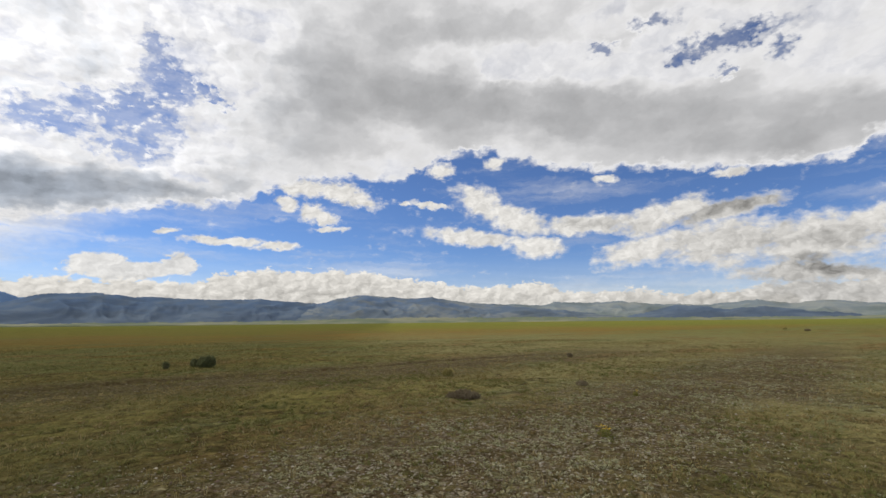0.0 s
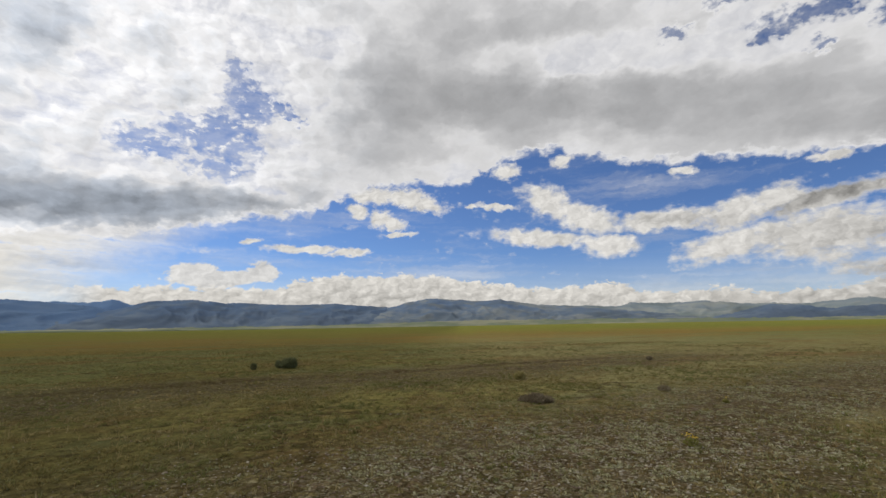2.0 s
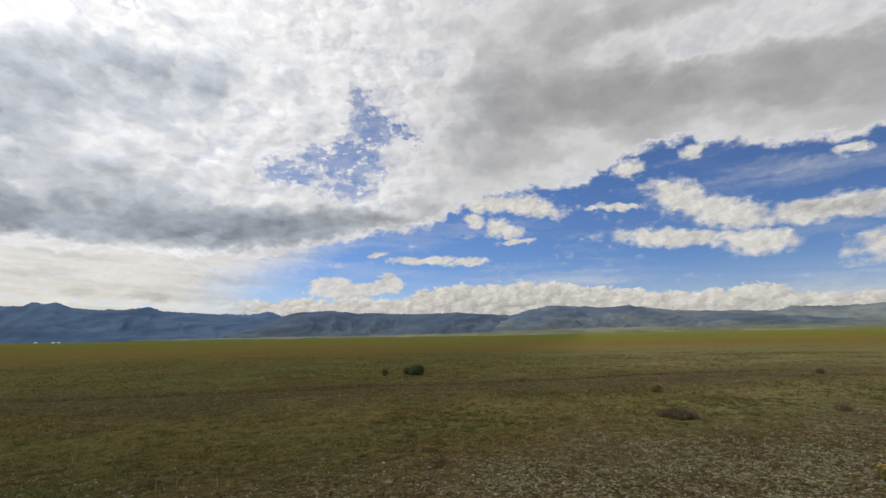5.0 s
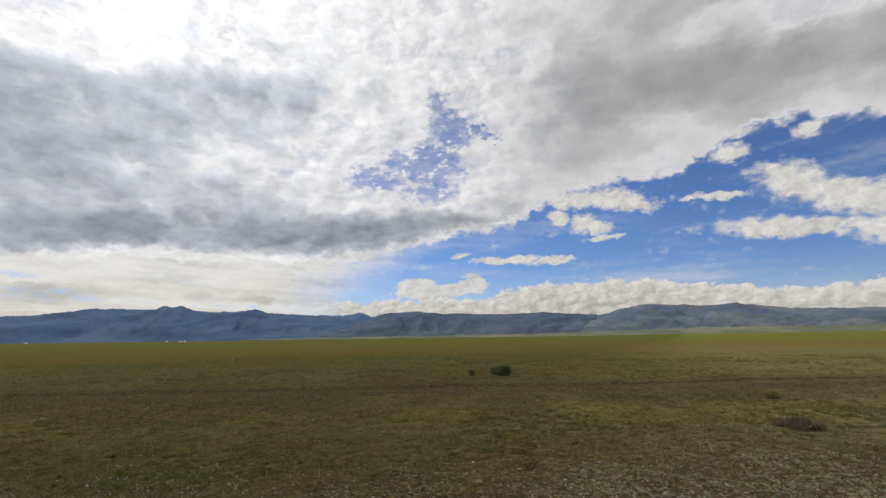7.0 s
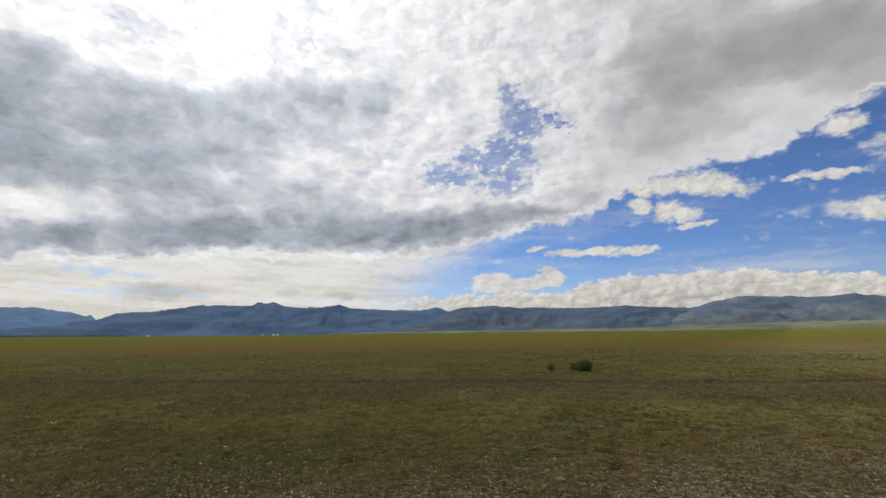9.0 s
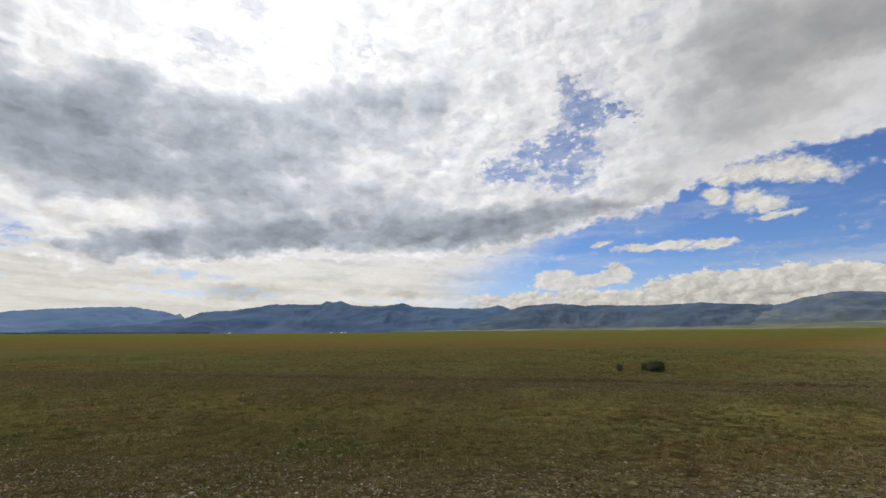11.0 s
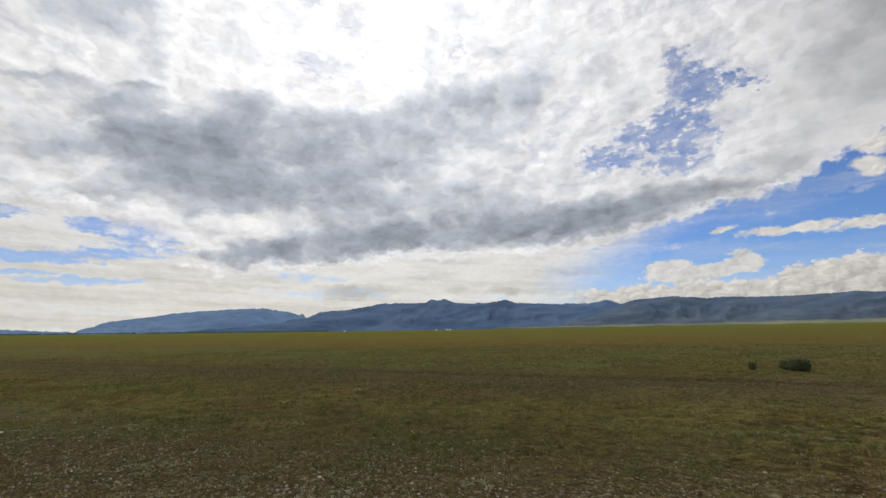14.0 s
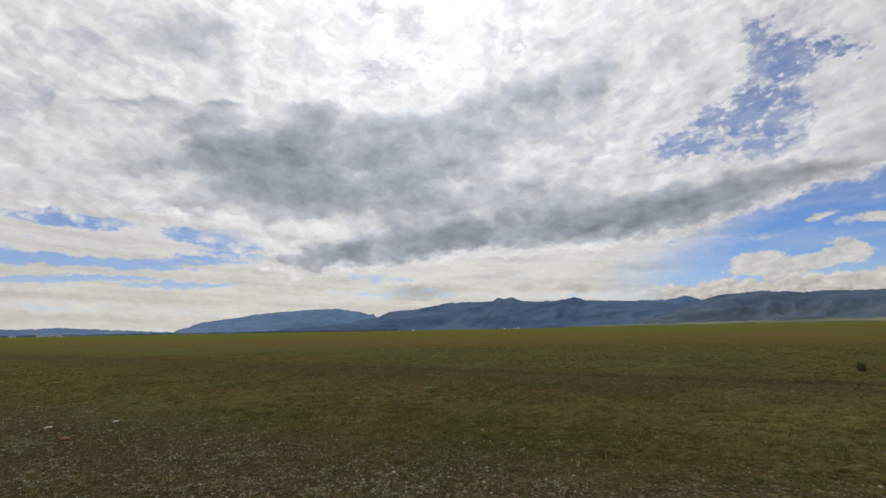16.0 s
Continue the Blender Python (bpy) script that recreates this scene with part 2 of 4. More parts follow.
def build_sky():
    world = bpy.data.worlds.new("cloudy_sky")
    scene.world = world
    world.use_nodes = True
    tree = world.node_tree
    tree.nodes.clear()
    way = Val(tree, tree.nodes.new("ShaderNodeTexCoord").outputs["Generated"])
    split = tree.nodes.new("ShaderNodeSeparateXYZ")
    tree.links.new(way.sock, split.inputs[0])
    x, y, z = (Val(tree, o) for o in split.outputs)
    az = (-x).op("ARCTAN2", y) * (180 / math.pi)
    el = z.op("ARCSINE") * (180 / math.pi)
    p = joined(tree, az, el)

    def moved(where, field, reach):
        centred = vmath(tree, "SUBTRACT", field, (0.5, 0.5, 0.5))
        return vmath(tree, "ADD", where, vmath(tree, "MULTIPLY", centred, reach))

    # the cloud's shapes are bent at two sizes
    calm = noise_at(tree, p, (0.20, 0.32, 1), 3, 0.5, shift=(7, 3, 0), colour=True)
    fine = noise_at(tree, p, (0.75, 1.1, 1), 5, 0.55, shift=(2, 6, 0), colour=True)
    p_soft = moved(moved(p, calm, (9.0, 5.0, 0)), fine, (2.2, 1.4, 0))
    p_fine = moved(moved(p, calm, (1.6, 0.9, 0)), fine, (2.0, 1.3, 0))
    p_edge = moved(p, fine, (3.0, 1.5, 0))
    p_ragged = moved(p_fine, fine, (3.4, 2.4, 0))
    soft_n = noise_at(tree, p_soft, (0.12, 0.24, 1), 5, 0.45, shift=(3, 9, 0), turn=8) - 0.5
    small_n = noise_at(tree, p, (0.7, 1.1, 1), 6, 0.55, shift=(1, 2, 0)) - 0.5
    to_sun = vmath(tree, "SUBTRACT", (SUN_AZ, SUN_EL, 0), p)
    unit = tree.nodes.new("ShaderNodeVectorMath")
    unit.operation = "NORMALIZE"
    plug(tree, to_sun, unit.inputs[0])
    sunward = vmath(tree, "MULTIPLY", Val(tree, unit.outputs[0]), (1.0, 0.8, 0))

    # heads of cloud, wide and small, and how far they rise against the sun's side
    def raised(scale, detail, reach):
        here = billow(tree, p_fine, scale, detail)
        there = billow(tree, vmath(tree, "ADD", p_fine, vmath(tree, "MULTIPLY", sunward, (reach, reach, 0))), scale, detail)
        return here, here - there

    wide, rise_wide = raised((0.17, 0.29, 1), 2.0, 1.1)
    heads, rise = raised((0.50, 0.80, 1), 2.5, 0.45)
    tiny, rise_tiny = raised((1.3, 1.9, 1), 2.0, 0.2)

    def most(where, blobs):
        best = None
        for blob in blobs:
            one = ellipse(tree, where, *blob[:5]) * (blob[5] if len(blob) > 5 else 1.0)
            best = one if best is None else best.high(one)
        return best

    def total(where, blobs, spread=2.3):
        best = None
        for blob in blobs:
            one = ellipse(tree, where, blob[0], blob[1], blob[2] * spread, blob[3] * spread, blob[4]).step(0.0, 0.85) * blob[5]
            best = one if best is None else best + one
        return best

    near_sun = vmath(tree, "DOT_PRODUCT", way, tuple(sun_way)).high(0.0)
    lumpy = az.step(14, 34) * 0.7 + 0.3
    # thickness of the main deck: thin rims and gaps, thick grey bodies
    shade = total(p_soft, GREY_EAST) + total(p_soft, GREY_WEST) + total(p_soft, GREY_TOP, 1.6) * 0.55
    gaps = (most(p_ragged, [(a, e, w * 1.7, h * 1.7, t, 0.95 if a > 0 else 0.75) for a, e, w, h, t in HOLES])).step(0.0, 0.85)
    sun_gaps = most(p_ragged, [(a, e, w * 1.35, h * 1.35, t) for a, e, w, h, t in SUN_HOLES]).step(0.1, 0.7)
    ps = tree.nodes.new("ShaderNodeSeparateXYZ")
    tree.links.new(p_edge.sock, ps.inputs[0])
    az_f, el_f = Val(tree, ps.outputs[0]), Val(tree, ps.outputs[1])
    above = (el_f - line_of(tree, az_f, DECK_EDGE, 30.0)) / 2.2
    lump = wide * 0.55 + heads * 0.30 + tiny * 0.12
    body = (shade * (lump * 0.35 + wide * 0.35 + 1.10) + soft_n * 1.5).high(-0.12)
    thick = body + 0.50 + lump * lumpy * 0.40 - gaps * 0.72 - sun_gaps * 0.60 + (heads * 0.8 + tiny * 0.5 + small_n * 3.4) * gaps + small_n * sun_gaps
    thick = thick.low(above * (az.step(84, 94) * 1.4).rsub(2.0) + 0.20 + small_n * 1.5 + heads * 0.45)
    deck_c = thick.step(-0.35, 0.60)
    # single clouds, the row over the mountains, the western veil
    puff = most(p_fine, [(a, e, w * 1.3, h * 1.35, t) for a, e, w, h, t in PUFFS]) * 2.2 - 0.55 + small_n * 1.9 + tiny * 0.2
    bank = most(p_fine, [(a, e, w * 1.35, h * 1.4, t) for a, e, w, h, t in BANKS]) * 2.4 - 0.50 + small_n * 2.2 + heads * 0.25 + wide * 0.4
    heap = most(p, [(a, e, w * 1.3, h * 1.3, t) for a, e, w, h, t in HEAP]) * 2.0 - 0.40 + heads * 0.45 + tiny * 0.2 + small_n * 0.8
    puff_c = puff.step(-0.20, 0.75).high(bank.step(-0.40, 0.80)).high(heap.step(-0.10, 0.30) * 0.95)
    row = (line_of(tree, az, ROW_TOP, 10.0) - el) / 1.3 + tiny * 0.25 + heads * 0.45 + small_n * 0.4 + 0.10
    row_c = row.step(-0.06, 0.22) * az.step(45, 52).rsub(1.0)
    lean = az + el * 1.35 - 55.0
    streak_n = noise_at(tree, moved(p, fine, (5, 0.7, 0)), (0.045, 0.85, 1), 6, 0.58, shift=(2, 5, 0), turn=-3)
    slits = (most(moved(p, fine, (6.0, 1.6, 0)), [(a, e, w * 1.5, h * 1.9, t) for a, e, w, h, t in SLITS]) + (streak_n - 0.5) * 2.4 + small_n * 0.9).step(0.12, 0.60)
    veil_c = (lean + small_n * 5 + soft_n * 12).step(-6.0, 7.0) * (slits * 0.82).rsub(1.0) * el.step(14.0, 19.0).rsub(1.0)
    wisps = noise_at(tree, moved(p, fine, (4, 1.2, 0)), (0.05, 0.35, 1), 6, 0.6, shift=(8, 1, 0)).step(0.48, 0.78) * 0.40
    haze_c = el.step(0.5, 9.0).rsub(1.0) * 0.45
    film_c = above.step(-0.3, 1.2) * (soft_n * 0.9 + small_n * 0.7 + 0.26 + near_sun.op("POWER", 8.0) * 0.8).high(0.06).low(0.88) * (sun_gaps * 0.22).rsub(1.0) * slits.rsub(1.0) * (gaps * 0.2).rsub(1.0)
    clear = film_c.rsub(1.0) * deck_c.rsub(1.0) * puff_c.rsub(1.0) * row_c.rsub(1.0) * veil_c.rsub(1.0) * haze_c.rsub(1.0) * wisps.rsub(1.0)
    cover = clear.rsub(1.0)

    # light in the cloud: thick grey bases, bright rims and heads, glow round the hidden sun
    depth = (thick - 0.42 - az.step(88, 104) * el.step(12, 20) * 0.26).high(0.0)
    dark = (depth * -1.5).op("EXPONENT").rsub(1.0)
    glow = (near_sun.op("POWER", 10.0) * 0.50 + near_sun.op("POWER", 4.0) * 0.10) * dark.rsub(1.0)
    crisp = lumpy * (dark * 0.45).rsub(1.0)
    deck_l = dark * -0.49 + 0.84 + soft_n * 0.10 + (rise_wide * 0.28 + rise * 0.09 + rise_tiny * 0.005) * crisp + heads * 0.015 + glow
    dark_b = (total(p_soft, BANK_GREY, 1.6) + soft_n * 0.6).high(0.0).low(1.0)
    head_l = rise_tiny * 0.04 + rise * 0.13 + tiny * 0.02 + heads * 0.05 + small_n * 0.06 + 0.76
    bank_l = head_l + rise_wide * 0.12 - dark_b * 0.34 - az.step(-34, -14).rsub(1.0) * 0.07
    row_l = head_l + 0.02 + heads * 0.12 - (row * 0.5).low(1.0).high(0.0) * 0.14 - az.step(-40, -8).rsub(1.0) * 0.18
    veil_l = streak_n * 0.75 + 0.39 + glow + small_n * 0.14 + soft_n * 0.20 + rise * 0.05 - (total(p_fine, LOW_GREY, 1.4)) * 0.20

    def lit(colour, level):
        return vmath(tree, "MULTIPLY", colour, joined(tree, level, level, level))

    grey = mix(tree, az.step(10, 45), (0.985, 0.99, 1.01), (0.865, 0.965, 1.12))
    tone = mix(tree, dark, (0.995, 0.985, 0.985), grey)
    cloud = lit(mix(tree, el.step(3.0, 12.0), (1.0, 0.970, 0.90), (1.0, 0.985, 0.965)), veil_l)
    cloud = mix(tree, row_c, cloud, lit(joined(tree, 1.0, 0.965, 0.90), row_l))
    cloud = mix(tree, puff_c, cloud, lit(joined(tree, 1.0, 0.975, 0.93), bank_l))
    cloud = mix(tree, deck_c, cloud, lit(tone, deck_l))

    air = tree.nodes.new("ShaderNodeTexSky")
    air.sky_type, air.sun_disc = "NISHITA", False
    air.sun_elevation, air.sun_rotation = radians(SUN_EL), radians(-SUN_AZ)
    air.altitude, air.dust_density, air.ozone_density = 1800, 0.3, 2.5
    clean = vmath(tree, "MULTIPLY", Val(tree, air.outputs[0]), (0.66, 0.80, 1.06))    # deep blue of high dry air
    blue, pale = tree.nodes.new("ShaderNodeBackground"), tree.nodes.new("ShaderNodeBackground")
    plug(tree, clean, blue.inputs[0])
    blue.inputs[1].default_value = 0.102
    plug(tree, cloud, pale.inputs[0])
    both, out = tree.nodes.new("ShaderNodeMixShader"), tree.nodes.new("ShaderNodeOutputWorld")
    plug(tree, cover, both.inputs[0])
    tree.links.new(blue.outputs[0], both.inputs[1])
    tree.links.new(pale.outputs[0], both.inputs[2])
    tree.links.new(both.outputs[0], out.inputs[0])


build_sky()

# ---- materials ----


def material(name, rough=0.9, gloss=0.0):
    """A material, its tree, the object-space place and the shader's node."""
    mat = bpy.data.materials.new(name)
    mat.use_nodes = True
    tree = mat.node_tree
    shader = tree.nodes["Principled BSDF"]
    shader.inputs["Roughness"].default_value = rough
    shader.inputs["Specular IOR Level"].default_value = gloss
    place = Val(tree, tree.nodes.new("ShaderNodeNewGeometry").outputs["Position"])
    return mat, tree, place, shader


def bumped(tree, shader, height, strength, distance):
    node = tree.nodes.new("ShaderNodeBump")
    node.inputs["Strength"].default_value, node.inputs["Distance"].default_value = strength, distance
    plug(tree, height, node.inputs["Height"])
    tree.links.new(node.outputs[0], shader.inputs["Normal"])


def island(tree):
    return Val(tree, tree.nodes.new("ShaderNodeNewGeometry").outputs["Random Per Island"])


def varied(name, a, b, c, rough=0.85, patch=0.6, leafy=True):
    """A plant or stone colour that varies from piece to piece between a, b and c, and in patches over the ground."""
    mat, tree, place, shader = material(name, rough)
    r = island(tree)
    drift = noise_at(tree, place, (patch, patch, patch), 4, 0.6)
    wide = noise_at(tree, place, (patch * 0.4, patch * 0.4, patch * 0.4), 4, 0.6, shift=(5, 2, 0))
    t = r * 0.5 + (drift - 0.5) * 3.0 + (wide - 0.5) * 3.0 + 0.1
    col = mix(tree, t.step(0.0, 0.7), a, b)
    col = mix(tree, (r * 7.3).op("FRACT").step(0.75, 1.0), col, c)
    plug(tree, col, shader.inputs["Base Color"])
    if leafy:
        through_leaf, both = tree.nodes.new("ShaderNodeBsdfTranslucent"), tree.nodes.new("ShaderNodeMixShader")
        plug(tree, col, through_leaf.inputs["Color"])
        both.inputs[0].default_value = 0.22
        tree.links.new(shader.outputs[0], both.inputs[1])
        tree.links.new(through_leaf.outputs[0], both.inputs[2])
        tree.links.new(both.outputs[0], tree.nodes["Material Output"].inputs["Surface"])
    return mat


# the gravel wash and the wheel track run the same way over the plain
WASH_AT, WASH_WAY = (2.2, 7.3), (0.70, 0.714)
TRACK_AT, TRACK_WAY = (-7.9, 12.6), (0.777, 0.629)


def ground_material():
    mat, tree, place, shader = material("steppe_soil", 0.95)
    s = tree.nodes.new("ShaderNodeSeparateXYZ")
    tree.links.new(place.sock, s.inputs[0])
    x, y = Val(tree, s.outputs[0]), Val(tree, s.outputs[1])
    far = (x * x + y * y).op("SQRT")

    def across(at, along):
        return (y - at[1]) * along[0] - (x - at[0]) * along[1]

    v = across(TRACK_AT, TRACK_WAY)
    big = noise_at(tree, place, (0.05, 0.05, 0.05), 5, 0.55)
    lie = noise_at(tree, place, (0.06, 0.16, 0.1), 6, 0.6, shift=(4, 1, 0), turn=-39)
    mid = noise_at(tree, place, (0.45, 0.45, 0.45), 6, 0.6)
    small = noise_at(tree, place, (3.2, 3.2, 3.2), 6, 0.65)
    grit = noise_at(tree, place, (22, 22, 22), 4, 0.7)
    olive = mix(tree, lie.step(0.40, 0.60), (0.205, 0.180, 0.060), (0.165, 0.168, 0.056))
    sward = mix(tree, (mid * 0.7 + lie * 0.3).step(0.50, 0.60), olive, (0.225, 0.150, 0.052))
    sward = mix(tree, (big * 0.6 + mid * 0.4).step(0.52, 0.62), sward, (0.180, 0.165, 0.068))
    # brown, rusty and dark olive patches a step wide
    blot = noise_at(tree, place, (0.8, 0.8, 0.8), 5, 0.6, shift=(6, 8, 0))
    spot = noise_at(tree, place, (1.3, 1.3, 1.3), 5, 0.62, shift=(2, 9, 0))
    sward = mix(tree, blot.step(0.52, 0.62) * 0.75, sward, (0.150, 0.088, 0.034))
    sward = mix(tree, spot.step(0.36, 0.46).rsub(1.0) * 0.7, sward, (0.082, 0.090, 0.036))
    sward = mix(tree, (spot * 0.5 + blot * 0.5).step(0.54, 0.62) * 0.7, sward, (0.062, 0.044, 0.020))
    streaky = noise_at(tree, place, (0.03, 0.10, 0.1), 6, 0.65, shift=(9, 6, 0), turn=-39)
    # belts of different herbs lie along the old track
    u = v + (lie - 0.5) * 90.0 + (big - 0.5) * 30.0 + (mid - 0.5) * 10.0
    sward = mix(tree, u.step(5, 9) * u.step(17, 22).rsub(1.0) * 0.8, sward, (0.178, 0.192, 0.076))
    sward = mix(tree, u.step(21, 30) * (streaky.step(0.40, 0.56) * 0.65 + 0.28), sward, (0.270, 0.158, 0.044))
    sward = mix(tree, (u + (big - 0.5) * 160).step(48, 75), sward, (0.200, 0.184, 0.042))
    sward = mix(tree, far.step(80, 320), sward, (0.168, 0.180, 0.036))
    sward = mix(tree, streaky.step(0.50, 0.58) * far.step(18, 50) * 0.45, sward, (0.150, 0.150, 0.048))
    sward = mix(tree, streaky.step(0.36, 0.46).rsub(1.0) * far.step(18, 50) * 0.6, sward, (0.205, 0.165, 0.062))
    # paler sage to the east, the stronger sunlight there painted into its colour
    sward = mix(tree, (x * 0.9 + y * 0.2 + (mid - 0.5) * 8 + (big - 0.5) * 20).step(-3.0, 7.0) * far.step(22, 90).rsub(1.0) * 0.70, sward, (0.290, 0.258, 0.128))
    sward = mix(tree, (noise_at(tree, place, (0.10, 0.30, 0.2), 6, 0.62, shift=(3, 11, 0), turn=-39)).step(0.53, 0.64) * far.step(60, 140).rsub(1.0) * 0.7, sward, (0.215, 0.118, 0.052))
    sward = mix(tree, (noise_at(tree, place, (0.12, 0.34, 0.2), 6, 0.62, shift=(13, 5, 0), turn=-39)).step(0.53, 0.63) * far.step(60, 140).rsub(1.0) * 0.6, sward, (0.165, 0.190, 0.092))
    # the sward turns darker and browner within about 13 m of the origin
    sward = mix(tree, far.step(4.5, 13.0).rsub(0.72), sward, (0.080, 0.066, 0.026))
    soil = mix(tree, small.step(0.35, 0.7), (0.058, 0.039, 0.024), (0.165, 0.116, 0.074))
    stony = mix(tree, grit.step(0.54, 0.68) * 0.8, soil, (0.33, 0.315, 0.240))
    d_wash = (across(WASH_AT, WASH_WAY) + (mid - 0.5) * 7.0).op("ABSOLUTE")
    wash = d_wash.step(0.4, 3.4).rsub(1.0) * far.step(14, 45).rsub(1.0)
    wash = wash.high((far + (mid - 0.5) * 5.0).step(3.3, 4.9).rsub(1.0))
    d_track = v + (small - 0.5) * 0.4 + (mid - 0.5) * 0.9
    along = (x - TRACK_AT[0]) * TRACK_WAY[0] + (y - TRACK_AT[1]) * TRACK_WAY[1]
    rut = (d_track.op("ABSOLUTE").step(0.14, 0.50).rsub(1.0)).high((d_track + 1.7).op("ABSOLUTE").step(0.05, 0.4).rsub(1.0) * 0.35)
    rut = rut * (along + (mid - 0.5) * 12).step(12.0, 19.0).rsub(1.0) * ((along + (mid - 0.5) * 14).step(-22.0, -8.0) * 0.55 + 0.45)
    worn = (v + 1.4 + (mid - 0.5) * 7.0).op("ABSOLUTE").step(0.6, 4.2).rsub(1.0) * (small * 0.6 + mid * 0.6).step(0.38, 0.66) * along.step(12.0, 30.0).rsub(1.0)
    bare = (wash * (small * 0.7 + mid * 0.5).step(0.34, 0.60)).high(worn * 0.9)
    bare = bare.high((small * 0.5 + mid * 0.5).step(0.56, 0.68) * 0.6 * far.step(30, 70).rsub(1.0))
    col = mix(tree, bare, sward, stony)
    col = mix(tree, rut * (mid * 0.6 + small * 0.5).step(0.26, 0.46) * 0.95, col, (0.058, 0.034, 0.020))
    # hollows between the tussocks, their shadow painted on as near-black brown
    hollow_shade = (noise_at(tree, place, (3.0, 3.0, 3.0), 6, 0.66, shift=(3, 3, 3)) * 0.7 + mid * 0.3).step(0.48, 0.60) * far.step(25, 70).rsub(1.0)
    col = mix(tree, hollow_shade * bare.rsub(1.0) * 0.92, col, (0.036, 0.026, 0.012))
    # tussocks a hand wide, leaf rosettes a thumb wide, shade painted into their creases
    level_place = vmath(tree, "MULTIPLY", place, (1, 1, 0))
    bent = vmath(tree, "ADD", level_place, vmath(tree, "MULTIPLY", vmath(tree, "SUBTRACT", noise_at(tree, place, (7, 7, 7), 4, 0.6, colour=True), (0.5, 0.5, 0.5)), (0.22, 0.22, 0.0)))

    def cells(per_metre, lo, hi):
        cell = tree.nodes.new("ShaderNodeTexVoronoi")
        plug(tree, bent, cell.inputs["Vector"])
        cell.inputs["Scale"].default_value = per_metre
        pick = tree.nodes.new("ShaderNodeSeparateColor")
        tree.links.new(cell.outputs["Color"], pick.inputs[0])
        return (Val(tree, cell.outputs["Distance"]) + (grit - 0.5) * 0.4).step(lo, hi), Val(tree, pick.outputs[0]), Val(tree, pick.outputs[1])

    crease, one, two = cells(9.0, 0.40, 0.72)
    slit, three, four = cells(26.0, 0.36, 0.70)
    near = far.step(16, 45).rsub(1.0)
    col = mix(tree, one.step(0.55, 1.0) * 0.45, col, (0.255, 0.215, 0.080))
    col = mix(tree, two.step(0.6, 1.0) * 0.4, col, (0.105, 0.110, 0.034))
    col = mix(tree, three.step(0.5, 1.0) * near * (bare * 0.45 + 0.05), col, (0.400, 0.370, 0.260))
    col = mix(tree, four.step(0.45, 1.0) * near * (bare * 0.5 + 0.2), col, (0.075, 0.055, 0.022))
    # gap shade goes into the colour here
    col = mix(tree, crease * 0.16, col, (0.034, 0.027, 0.009))
    col = mix(tree, slit * near * (bare * 0.5 + 0.15), col, (0.038, 0.029, 0.010))
    # shade over the western side, painted in as a dark olive tint
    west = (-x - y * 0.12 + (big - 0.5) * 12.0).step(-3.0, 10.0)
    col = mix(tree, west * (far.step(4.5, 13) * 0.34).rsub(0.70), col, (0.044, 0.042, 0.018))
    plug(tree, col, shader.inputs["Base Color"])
    bumped(tree, shader, small * 0.5 + grit * 0.3 + mid * 0.5 - crease * 0.4 - slit * 0.15, 1.0, 0.10)
    return mat


def mountain_material(name, low, high, lit_rock):
    """Distant slopes: meadow below, woods and rocks above, the distance's haze painted in blue."""
    mat, tree, place, shader = material(name, 1.0)
    shader.inputs["Specular IOR Level"].default_value = 0.0
    s = tree.nodes.new("ShaderNodeSeparateXYZ")
    tree.links.new(place.sock, s.inputs[0])
    up = Val(tree, s.outputs[2])
    n1 = noise_at(tree, place, (0.0035, 0.0035, 0.012), 5, 0.5)
    n2 = noise_at(tree, place, (0.011, 0.011, 0.030), 5, 0.55, shift=(5, 5, 5))
    wood = noise_at(tree, place, (0.0040, 0.0040, 0.014), 4, 0.5, shift=(1, 8, 2))
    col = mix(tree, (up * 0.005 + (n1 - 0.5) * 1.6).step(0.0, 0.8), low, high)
    # paler patches: bare slopes, with sunlight on them painted in
    col = mix(tree, (n2 * 0.4 + n1 * 0.6).step(0.44, 0.60) * 0.75, col, lit_rock)
    # darker patches: woods, and cloud shadow painted in with them
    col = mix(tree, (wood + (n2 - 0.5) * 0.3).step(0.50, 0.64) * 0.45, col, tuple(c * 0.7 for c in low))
    plug(tree, col, shader.inputs["Base Color"])
    bumped(tree, shader, n2, 0.25, 10.0)
    return mat


def hashed(*values):
    return noise.noise(Vector(values))


# ---- ground ----


def relief(x, y):
    """Height of the plain: ripples by the camera, a very slight roll far off."""
    r = math.hypot(x, y)
    near = 0.035 * hashed(x * 0.55, y * 0.55, 3.1) + 0.018 * hashed(x * 2.1, y * 2.1, 7.7) + 0.05 * hashed(x * 0.13, y * 0.13, 1.3)
    d = (y - TRACK_AT[1]) * TRACK_WAY[0] - (x - TRACK_AT[0]) * TRACK_WAY[1]
    rut = -0.08 * math.exp(-(d / 0.25) ** 2) - 0.04 * math.exp(-((d + 1.7) / 0.22) ** 2) + 0.03 * math.exp(-((d - 0.5) / 0.3) ** 2)
    az = math.degrees(math.atan2(-x, y))
    t = min(max((r - 300) / 2000, 0), 1)
    roll = t * (1.2 - 4.5 * math.exp(-((az - 45) / 30) ** 2) + 6.0 * (1 / (1 + math.exp((az + 5) / 12))) + 6.0 / (1 + math.exp((95 - az) / 8)))
    fade = 1 / (1 + (r / 60) ** 2)
    return (near + rut) * fade + roll


